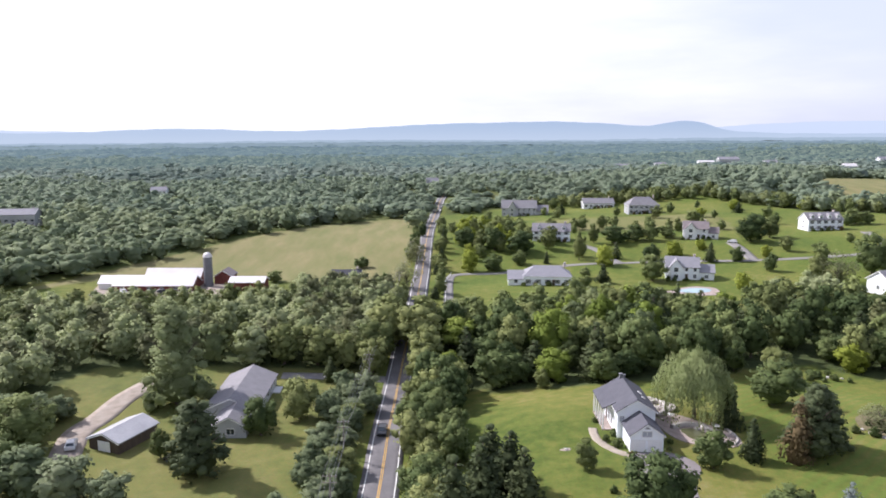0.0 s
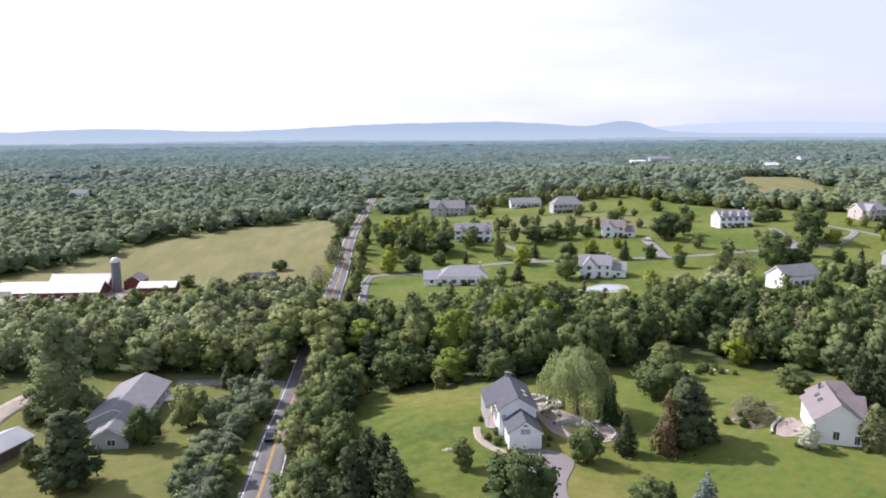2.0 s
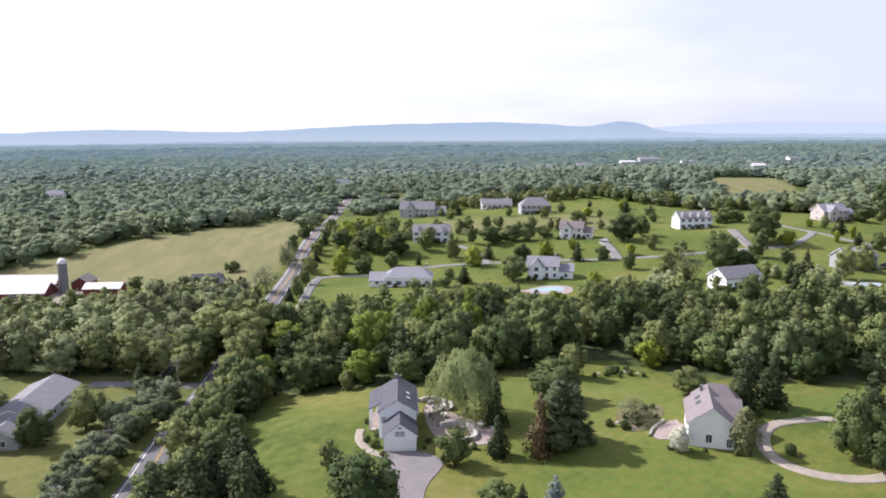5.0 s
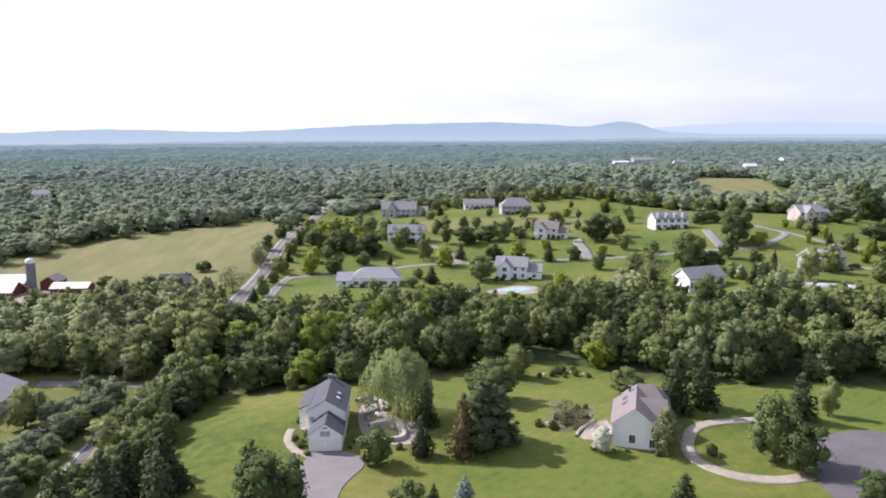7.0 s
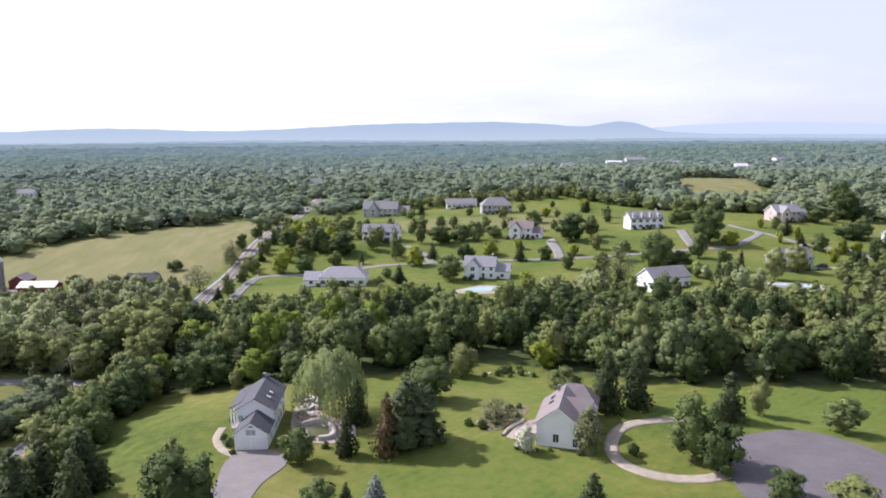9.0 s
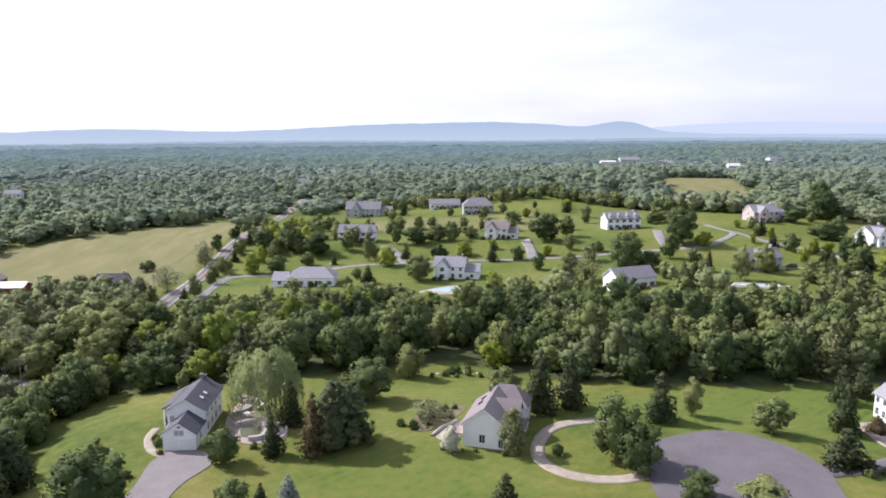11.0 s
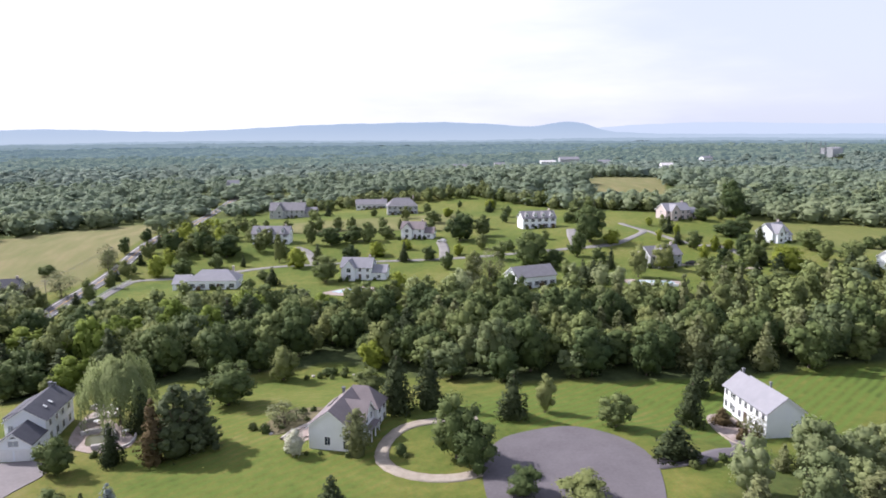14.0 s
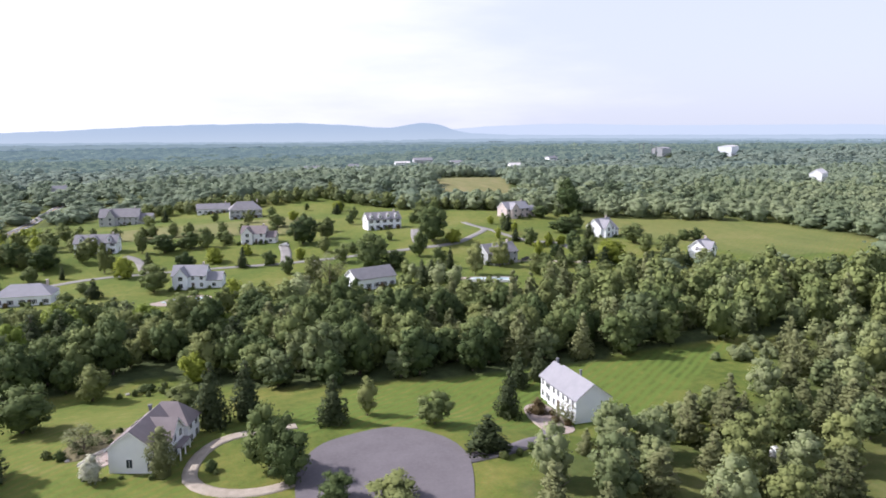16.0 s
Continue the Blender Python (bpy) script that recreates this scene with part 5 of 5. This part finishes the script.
CREEK_EAST = [(112, 140), (112, 232), (345, 205), (345, 135)]
scatter(WOOD_CREEK, 8.2, ["mixed", "oak", "oak", "oak", "oak", "oak", "oak", "ash", "woodgold", "spire"], (7, 12.5, 0.8, 1.35), "creek wood", lambda x, y: bool(inside(CREEK_EAST, x, y)))
scatter(WOOD_CREEK, 8.2, ["mixed", "oak", "oak", "oak", "oak", "oak", "ash", "cedar"], (7, 12.5, 0.85, 1.4), "creek wood", lambda x, y: not inside(CREEK_EAST, x, y))
scatter([(108, 236), (116, 256), (128, 264), (146, 266), (144, 250), (146, 232)], 8.5, ["oak", "ash", "thin", "westash", "oak"], (7, 10, 0.8, 1.1), "creek wood")
scatter([(176, 228), (178, 250), (186, 262), (197, 262), (196, 250), (192, 226)], 8.0, ["oak", "ash", "fir", "westash"], (6, 9, 0.8, 1.15), "creek wood")
scatter([(222, 132), (246, 141), (262, 140), (240, 128)], 4.0, ["shrubby", "shrubby", "westash"], (3, 5, 0.5, 0.8), "creek wood")
scatter([(2, 226), (60, 236), (101, 228), (160, 212), (214, 205), (290, 202), (340, 190), (340, 206), (290, 220), (214, 220), (160, 226), (101, 244), (60, 254), (10, 244)], 6.5, ["oak", "ash", "mixed", "round"], (5, 8, 0.7, 0.95), "creek wood", lambda x, y: (x < 18 and y > 218) or (80 < x < 112 and y > 230) or (196 < x < 222 and y > 208))
scatter(WOOD_WEST, 9.2, ["mixed", "westash", "westash", "westash", "westash", "woodpine", "thin", "thin"], (9, 12.5, 0.9, 1.15), "west wood")
scatter([(-235, 220), (-120, 212), (-60, 212), (-20, 216), (-20, 258), (-60, 256), (-120, 246), (-235, 250)], 7.0, ["westash", "westash", "mixed", "ash"], (7, 10, 0.8, 1.05), "west wood")
scatter([(-52, 224), (-20, 226), (-20, 268), (-44, 270), (-52, 262)], 7.0, ["thin", "westash", "mixed", "thin", "westash"], (7.5, 10.5, 1.0, 1.25), "west wood")
scatter([(157, 90), (166, 97), (178, 101), (192, 104), (208, 109), (208, 102), (192, 97), (172, 93)], 4.6, ["cedar", "ash", "cedar", "mixed"], (3.8, 5.8, 0.95, 1.3), "south wood")
scatter(WOOD_SOUTH, 9.0, ["woodpine", "woodpine", "ash", "westash", "cedar", "cedar", "mixed"], (6.5, 10, 0.95, 1.3), "south wood")
scatter([(-27, 96), (-16.4, 96), (-16.8, 168), (-26, 168)], 5.4, ["locust", "locust", "locust", "ash"], (5.5, 8.0, 0.65, 0.95), "roadside trees")
scatter([(-6.4, 84), (1, 84), (2.5, 118), (4.5, 135), (5.5, 150), (4, 168), (-6.2, 172)], 5.8, ["oak", "oak", "ash", "oak"], (6.5, 9, 1.0, 1.35), "roadside trees")
scatter([(-17, 182), (-15, 182), (-14, 260), (-17, 260)], 6.0, ["mixed", "ash"], (6, 9, 1.0, 1.3), "roadside trees")
scatter([(-4, 255), (0, 255), (2, 480), (-2, 480)], 6.0, ["oak", "ash", "fir"], (4, 7, 0.9, 1.3), "roadside trees")
scatter([(-17, 330), (-14, 330), (-11, 480), (-14, 480)], 8.0, ["oak", "ash"], (4, 7, 0.8, 1.2), "roadside trees")
scatter([(4, 330), (60, 345), (40, 405), (5, 420)], 13.0, ["oak", "ash", "ash", "gold"], (7, 11, 0.9, 1.1), "garden trees")
scatter([(60, 398), (160, 372), (170, 380), (62, 408)], 10.0, ["oak", "ash"], (6, 9, 0.9, 1.2), "garden trees")
scatter([(222, 224), (300, 225), (300, 240), (240, 262), (230, 255)], 11.0, ["oak", "ash", "mixed", "fir"], (6, 10, 0.7, 0.95), "garden trees")
HOMES = [(40, 281), (56, 364), (98, 289), (165, 250), (128, 360), (198, 368), (53, 498), (112, 512), (131, 466), (281, 376), (226, 272), (300, 308), (311, 244), (96, 266), (208, 239)]


def by_home(x, y):
    """Near a house, or where the view to it lies open."""
    return any(abs(x - a) < 15 and -26 < y - b < 14 for a, b in HOMES) or abs(y - 313) < 7


scatter([(6, 262), (4, 420), (60, 520), (190, 520), (300, 390), (320, 340), (300, 250), (214, 232), (101, 252)], 36.0, ["oak", "ash", "gold", "fir", "oak", "round"], (5, 9, 0.75, 1.1), "garden trees", by_home)
scatter([(60, 520), (190, 515), (235, 440), (300, 398), (325, 376), (330, 384), (300, 408), (240, 455), (195, 540), (60, 540)], 8.0, ["oak", "ash", "mixed"], (7, 11, 0.8, 1.1), "garden trees")
for x, y, w, hgt in ((-4.6, 172, 10, 11), (-4.6, 182, 11, 12), (-18.5, 181, 10, 10), (-19, 190, 13, 12), (-26, 184.5, 10, 10), (-34, 185, 12, 11.5), (-43, 185, 12, 12), (-53, 186, 12, 12), (-5.2, 190, 10, 11), (-6.8, 197, 16, 14), (-6.8, 208, 16.5, 14), (-16.2, 201, 16, 13.5), (-16.2, 213, 15.5, 13), (-5.4, 220, 12, 11), (-17.4, 225, 11, 10)):
    WOODS.append((math.hypot(x - 70, y + 5), "ash", x, y, w, hgt, "roadside trees"))
WOODS.sort()
JOINED = {}
for k, (dist, key, x, y, w, hgt, group) in enumerate(WOODS):
    if k < 330:
        plant(key, x, y, w, hgt, group)
    else:
        JOINED.setdefault(key, []).append((x, y, w, hgt))


def mesh_arrays(me):
    v = np.empty(len(me.vertices) * 3, np.float32); me.vertices.foreach_get("co", v)
    f = np.empty(len(me.polygons) * 3, np.int32); me.polygons.foreach_get("vertices", f)
    q = np.empty(len(me.vertices) * 3, np.float32); me.attributes["custom_normal"].data.foreach_get("vector", q)
    return v.reshape(-1, 3), f.reshape(-1, 3), q.reshape(-1, 3)


def joined_wood(stock, rows, material, label, name="woodland", kind="stuff"):
    """Many trees of the deeper wood as one mesh."""
    vs, fs, ns, base = [], [], [], 0
    z = ground(np.array([q[0] for q in rows]), np.array([q[1] for q in rows]))
    for (x, y, w, hgt), h_ in zip(rows, z):
        v, f, nn, w0, h0 = stock[int(rng.integers(len(stock)))]
        a, s = rng.uniform(0, math.tau), w / w0
        c, q = math.cos(a), math.sin(a)
        vs.append(np.stack([(v[:, 0] * c - v[:, 1] * q) * s + x, (v[:, 0] * q + v[:, 1] * c) * s + y, v[:, 2] * hgt / h0 + h_ - 0.1], -1))
        ns.append(np.stack([nn[:, 0] * c - nn[:, 1] * q, nn[:, 0] * q + nn[:, 1] * c, nn[:, 2]], -1))
        fs.append(f + base); base += len(v)
    tagged(new(name, fast_mesh(name, np.concatenate(vs), np.concatenate(fs), material, True, np.concatenate(ns))), label, "woods", kind=kind)


for key, rows in JOINED.items():
    joined_wood([(*mesh_arrays(crown_mesh("crown", KINDS[key][0], KINDS[key][1], 700 + k, 10.0, 11.0, 350, 0.6, 9, cores=6)), 10.0, 11.0) for k in range(4)], rows, KINDS[key][1], "dense wood of " + {"mixed": "full green trees", "oak": "dark green broadleaf trees", "ash": "light green broadleaf trees", "woodpine": "grey-green pines", "thin": "thin-leaved grey trees", "westash": "olive-green trees paled by painted glare", "woodgold": "fresh yellow-green trees"}.get(key, "mixed green trees") + " behind the gardens")

# far woods: joined trees on the plan's wooded land, thinning in detail and closing to a canopy far off
def far_stock(cards, size, count, cores, seed):
    return [(*mesh_arrays(crown_mesh("crown", "broad", M_CANOPY, seed + k, 12.0, 11.0, cards, size, count, cores=cores)), 12.0, 11.0) for k in range(6)]


NEARER, MIDDLE, FARTHER = far_stock(76, 0.95, 6, 5, 900), far_stock(44, 1.2, 5, 4, 920), far_stock(9, 2.0, 4, 3, 940)
# Bands by distance: bluer leaf, then emission, paint the haze in.
BANDS = [
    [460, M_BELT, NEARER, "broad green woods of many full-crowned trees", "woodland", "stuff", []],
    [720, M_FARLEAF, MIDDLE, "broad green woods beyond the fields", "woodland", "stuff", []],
    [1080, M_FARLEAF2, FARTHER, "broad green woods far beyond the fields, tinted for haze", "woodland", "stuff", []],
    [1650, M_HAZELEAF1, FARTHER, "green woods toward the horizon with painted haze", "backdrop", "structure", []],
    [9999, M_HAZELEAF2, FARTHER, "blue-green woods toward the horizon with painted haze", "backdrop", "structure", []],
]
for y0, y1, spacing in ((190, 460, 11.5), (460, 720, 13.5), (720, 1080, 17.0), (1080, 1650, 25.0), (1650, 2600, 40.0)):
    for k, y in enumerate(np.arange(y0, y1, spacing * 0.9)):
        x = np.arange(-0.72 * y - 80, 1.32 * y + 160, spacing) + (k % 2) * spacing / 2
        p = np.stack([x, np.full(len(x), y)], -1) + rng.normal(0, spacing * 0.24, (len(x), 2))
        p = p[is_wood_far(p[:, 0], p[:, 1]) & (rng.uniform(0, 1, len(p)) > 0.06)]
        for px, py in p:
            swell = noise.noise(Vector((px * 0.011, py * 0.006, 3.1)))
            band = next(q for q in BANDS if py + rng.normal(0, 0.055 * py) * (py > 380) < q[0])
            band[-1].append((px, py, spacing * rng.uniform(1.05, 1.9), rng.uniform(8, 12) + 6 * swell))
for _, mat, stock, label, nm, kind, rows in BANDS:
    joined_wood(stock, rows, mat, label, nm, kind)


def canopy(name, r0, r1, grow, cols, material, label, kind, tall=1.0):
    """Treetops that close to an unbroken cover far off."""
    rr = [r0]
    while rr[-1] < r1:
        rr.append(rr[-1] * grow)
    az = np.radians(np.linspace(-46, 62, cols))
    R_, A = np.meshgrid(np.array(rr), az, indexing="ij")
    x, y = 50 + R_ * np.sin(A), R_ * np.cos(A)
    lump = rng.uniform(0, 1, (R_.shape[0] // 3 + 3, cols // 3 + 3))
    i, j = np.arange(R_.shape[0]) / 3, np.arange(cols) / 3
    i0, j0 = i.astype(int), j.astype(int)
    fi, fj = (i - i0)[:, None], (j - j0)[None, :]
    g = lambda a, b_: lump[np.ix_(i0 + a, j0 + b_)]
    lum = g(0, 0) * (1 - fi) * (1 - fj) + g(1, 0) * fi * (1 - fj) + g(0, 1) * (1 - fi) * fj + g(1, 1) * fi * fj
    open_ = inside(FIELD_FAR, x, y)
    for hx, hy in FAR_HOMES:
        open_ |= (np.abs(x - 50 - (hx - 50) * y / hy) < 30) & (y > hy - 150) & (y < hy + 25)
    z = ground(x, y) + np.where(open_, -3, tall * (4 + 6.5 * lum + rng.uniform(0, 4.0, R_.shape)))
    me = fast_mesh(name, np.stack([x, y, z], -1).reshape(-1, 3), grid_faces(*R_.shape)[:, ::-1], material, False)
    tagged(new(name, me), label, "woods", kind=kind)


# Sheets added under the far trees; their painted haze fills dark gaps.
canopy("backdrop", 1000, 1640, 1.012, 300, M_MIDWOOD, "gap-filling sheet under the far woods with painted haze", "structure", 0.45)
canopy("backdrop", 1630, 2520, 1.014, 260, M_MIDWOOD2, "gap-filling sheet under the farther woods with stronger painted haze", "structure", 0.45)
canopy("backdrop", 3350, 4600, 1.012, 420, M_FARTHEST, "woods at the hills' foot paled by painted haze", "structure")
canopy("backdrop", 2480, 3380, 1.012, 420, M_FARWOOD, "blue-green woods toward the horizon with painted haze", "structure")


def hills(name, dist, peaks, base, material, label):
    az = np.linspace(-48, 63, 400)
    e = np.full(az.shape, base) + 0.012 * np.sin(az * 1.7) + 0.01 * np.sin(az * 3.9 + 1)
    for c, w, hgt in peaks:
        e += hgt * np.exp(-np.abs((az - c) / w) ** 2.4)
    top = 56 + dist * np.tan(np.radians(e))
    x, y = 50 + dist * np.sin(np.radians(az)), dist * np.cos(np.radians(az))
    rows = np.stack([np.stack([x * f, y * f, z], -1) for f, z in ((0.96, np.full(az.shape, -60.0)), (0.97, 10 + 0 * top), (0.985, top * 0.7), (1.0, top), (1.01, top * 0.4))])
    me = fast_mesh(name, rows.reshape(-1, 3), grid_faces(5, len(az))[:, ::-1], material, True)
    tagged(new(name, me), label, "hills", kind="structure")


# Height ramp paints the hills' haze glow paler toward their foot.
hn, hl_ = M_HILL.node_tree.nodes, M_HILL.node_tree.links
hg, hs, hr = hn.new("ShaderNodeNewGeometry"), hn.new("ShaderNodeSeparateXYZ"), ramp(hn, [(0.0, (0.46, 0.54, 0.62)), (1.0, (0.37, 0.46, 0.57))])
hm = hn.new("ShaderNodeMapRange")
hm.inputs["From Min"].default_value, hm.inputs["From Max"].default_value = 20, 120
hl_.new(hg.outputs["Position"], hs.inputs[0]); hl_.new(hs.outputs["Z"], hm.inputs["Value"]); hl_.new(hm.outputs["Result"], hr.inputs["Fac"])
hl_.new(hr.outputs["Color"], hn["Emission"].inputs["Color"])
hills("backdrop_hills", 4600, [(-20.5, 6.0, 0.34), (3.2, 9.0, 0.82), (-8, 6, 0.22), (10.5, 5, 0.3), (18.2, 2.1, 0.62), (16.5, 6, 0.3)], 0.05, M_HILL, "wooded hills along the horizon, blue with painted haze")
hills("backdrop_hills", 4780, [(44, 20, 0.66), (26, 8, 0.45), (-36, 9, 0.15)], 0.1, M_HILLPALE, "far ridge paled by painted haze")


# ---- small things ----
def low_wall(name, pts, height, thick, material, label, category):
    """A low garden wall that follows a line."""
    line = smooth_line(pts, 0.8)
    d = np.gradient(line, axis=0)
    d /= np.linalg.norm(d, axis=1)[:, None]
    side = np.stack([d[:, 1], -d[:, 0]], -1) * thick / 2
    z = ground(line[:, 0], line[:, 1])
    rows = [np.concatenate([line + side * a, (z + b_)[:, None]], 1) for a, b_ in ((1, -0.3), (1, height - 0.05), (0.8, height), (-0.8, height), (-1, height - 0.05), (-1, -0.3))]
    me = fast_mesh(name, np.stack(rows, 1).reshape(-1, 3), grid_faces(len(line), 6), material)
    return tagged(new(name, me), label, category)


M_STONE = plain("pale_garden_stone", (0.3, 0.27, 0.25), (0.55, 0.52, 0.49), 1.4, 0.9, 0.2, 0.04)
M_SHRUB = leaves("low_shrub_leaf", (0.06, 0.09, 0.03), (0.11, 0.14, 0.05), (0.17, 0.19, 0.07), 0.3)
low_wall("garden_wall", [(42.5, 141), (45, 142.5), (47.5, 140), (47, 137)], 0.7, 0.6, M_STONE, "pale curved stone garden wall by the patio", "wall")
low_wall("garden_wall", [(43.8, 128.6), (45.4, 129.5), (47.4, 130), (49.4, 129.2), (50.4, 127), (50.7, 124), (50.0, 122.3), (48, 121.9)], 0.9, 0.8, M_STONE, "pale curved stone wall round the pond", "wall")
low_wall("garden_wall", [(52.4, 131), (54.2, 127.5), (54.4, 123.5), (52.6, 120.8)], 0.4, 0.45, M_STONE, "pale stone edging of the terrace", "wall")
low_wall("garden_wall", [(40.6, 142.8), (42.8, 144.6), (45, 143.4), (46, 140), (44.6, 136.4), (42.6, 134.2)], 0.8, 0.7, M_STONE, "pale stone retaining wall of the upper terrace", "wall")
low_wall("garden_wall", [(166, 105.8), (165, 109), (165.3, 116), (167.5, 121)], 0.35, 0.4, M_DIRT, "brown stone edging of the front garden", "wall")
low_wall("garden_wall", [(82.3, 118.5), (84, 121.5), (87.5, 125)], 0.5, 0.4, M_STONE, "pale stone edging of the side patio", "wall")


low_wall("pool_wall", [(197.5, 238.5), (202, 236), (208, 233), (213.5, 230.5)], 1.1, 0.3, M_WHITE, "low white wall beside the pool", "wall")


def boulder(x, y, s, seed):
    r = np.random.default_rng(seed)
    bm = bmesh.new()
    bmesh.ops.create_icosphere(bm, subdivisions=2, radius=s)
    for v in bm.verts:
        v.co *= 1 + 0.3 * noise.noise(v.co * 1.4 / s + Vector((seed, 0, 0)))
        v.co.z *= 0.65
    me = bpy.data.meshes.new("boulder")
    bm.to_mesh(me); bm.free()
    me.materials.append(M_STONE)
    ob = new("boulder", me)
    ob.matrix_basis = pose(x, y, gz(x, y) + s * 0.25, 0, 0, r.uniform(0, 360))
    tagged(ob, "pale weathered garden boulder in a bed", "rock", "garden boulders")


for k, (x, y, s_) in enumerate([(43.6, 138.5, 0.9), (45, 139.5, 0.7), (46.2, 138, 1.0), (44.5, 136.6, 0.6), (48.6, 128.4, 0.6), (86, 163.5, 0.5), (88.6, 164.6, 0.4), (93, 164, 0.55), (96, 163.4, 0.4), (78.4, 125.5, 0.4), (79.0, 123.6, 0.5), (80.2, 121.6, 0.4)]):
    boulder(x, y, s_, k)

SHRUB = [crown_mesh("shrub", "round", M_SHRUB, 1200 + k, 2.2, 1.6, 260, 0.14, 7) for k in range(3)]
RUSTY = [crown_mesh("shrub", "round", M_RUSSET, 1210 + k, 2.2, 1.6, 260, 0.14, 7) for k in range(2)]


def shrub(x, y, w, rusty=False):
    ob = new("shrub", (RUSTY if rusty else SHRUB)[int(rng.integers(2))])
    ob.matrix_basis = pose(x, y, gz(x, y) - 0.25, 0, 0, rng.uniform(0, 360)) @ Matrix.Diagonal((w / 2.2, w / 2.2, w / 2.2, 1))
    tagged(ob, "low russet garden shrub in a bed" if rusty else "low green garden shrub in a bed", "shrub", "garden shrubs")


for x, y, w in ((30.5, 108.8, 2.2), (27.0, 104.6, 1.8), (83.0, 127.5, 2.0), (85.5, 130.5, 2.4), (82.0, 124.0, 1.6), (87.6, 131.6, 1.8), (80.6, 127.6, 1.6), (86.6, 127.0, 1.5), (31.6, 121.5, 2.6), (30.2, 124.2, 2.0), (32.2, 126.0, 2.2), (29.8, 132.2, 1.8), (34.2, 92.0, 2.0), (40.6, 119.6, 1.3), (41.5, 122.5, 1.6), (44.8, 118.5, 1.8), (49.6, 118.6, 2.0),
                (79, 122.6, 2.8), (76.5, 124.5, 2.4), (84.0, 113.0, 1.6), (87.3, 111.8, 1.2), (89.6, 111.6, 1.2), (94.6, 109.8, 1.6), (84.5, 161.6, 2.0), (87.6, 162.4, 2.4), (90.6, 161.2, 1.8), (93.6, 162.2, 2.6), (96.4, 160.8, 2.0), (91, 165, 2.6), (94, 166, 2.2), (104.4, 107.6, 1.4),
                (150.5, 94.2, 2.2), (153.5, 95.0, 2.0), (156.5, 96.2, 2.2), (151.8, 99.4, 1.6)):
    shrub(x, y, w)
for x, y, w in ((169.2, 119, 2.8), (167.6, 116.4, 2.6), (170.4, 115.4, 2.0), (169.0, 111.5, 2.4), (170.6, 109.4, 2.2), (167.0, 109.4, 2.0), (33.2, 117.3, 1.6)):
    shrub(x, y, w, True)

def rail_fence(pts, label):
    """A white fence of posts and two rails along a line."""
    line = smooth_line(pts, 2.6)
    z = ground(line[:, 0], line[:, 1])
    f_ = root("fence", 0, 0, 0, 0, label, "fence")
    for (x, y), h_ in zip(line, z):
        slab_part("post", f_, M_TRIM, (x - 0.09, x + 0.09, y - 0.09, y + 0.09, h_ - 0.3, h_ + 1.25))
    for lift in (0.55, 1.05):
        bm = bmesh.new()
        tube(bm, [(x, y, h_ + lift) for (x, y), h_ in zip(line, z)], [0.07] * len(line), 4)
        part("rail", bm, M_TRIM, f_)


rail_fence([(0.6, 240), (1.0, 262), (1.2, 286), (3.4, 302)], "white post and rail fence beside the lane")

# outdoor seats and tables on the patio
def garden_table(x, y):
    t = root("garden_table", x, y, gz(x, y) + 0.12, 20, "white garden table on the stone patio", "table")
    bm = bmesh.new()
    tube(bm, [(0, 0, 0.7), (0, 0, 0.75)], [0.7, 0.7], 18)
    part("tabletop", bm, M_WHITE, t)
    bm = bmesh.new()
    tube(bm, [(0, 0, 0), (0, 0, 0.7)], [0.08, 0.06], 8)
    part("pedestal", bm, M_WHITE, t)


pad("bare_patch", [(21.2, 121.5), (22.2, 122.0), (23.2, 121.8), (23.0, 121.0), (21.9, 120.9)], M_DIRT, 0.03, "small bare earth patch in the lawn", "ground")
boulder(22.4, 121.4, 0.35, 31)
garden_table(52.2, 128.2)
garden_table(45.2, 133.8)

# small domed greenhouse among the trees
g = root("garden_dome", 199.5, 85.5, gz(199.5, 85.5), 0, "small white domed garden shelter among trees", "shelter")
bm = bmesh.new()
bmesh.ops.create_uvsphere(bm, u_segments=16, v_segments=10, radius=1.6)
for v in bm.verts:
    v.co.z = max(v.co.z, -0.2)
part("cover", bm, M_WHITE, g)
bm = bmesh.new()
tube(bm, [(0, 0, -0.5), (0, 0, 0.15)], [1.7, 1.7], 16)
part("base_ring", bm, M_STONE, g, "pale base ring")

# masts by the far works
for k, (x, y) in enumerate(((862, 1108), (874, 1112), (890, 1110), (902, 1115))):
    m_ = root("mast", x, y, gz(x, y), 0, "tall pale steel mast by the distant works", "mast", "far masts")
    bm = bmesh.new()
    tube(bm, [(0, 0, 0), (0, 0, 28 - 2 * (k % 2))], [0.7, 0.4], 8)
    part("shaft", bm, M_STEEL, m_)
    bm = bmesh.new()
    box(bm, -2.2, 2.2, -0.3, 0.3, 23, 23.6)
    part("crossarm", bm, M_STEEL, m_)

# planting along the house fronts
for hx, hy in HOMES[:13]:
    for k in range(5):
        shrub(hx + (k - 2) * 3.4 + rng.normal(0, 0.8), hy - 5.4 - rng.uniform(0, 1.2), rng.uniform(1.8, 3.4), rng.uniform() < 0.15)
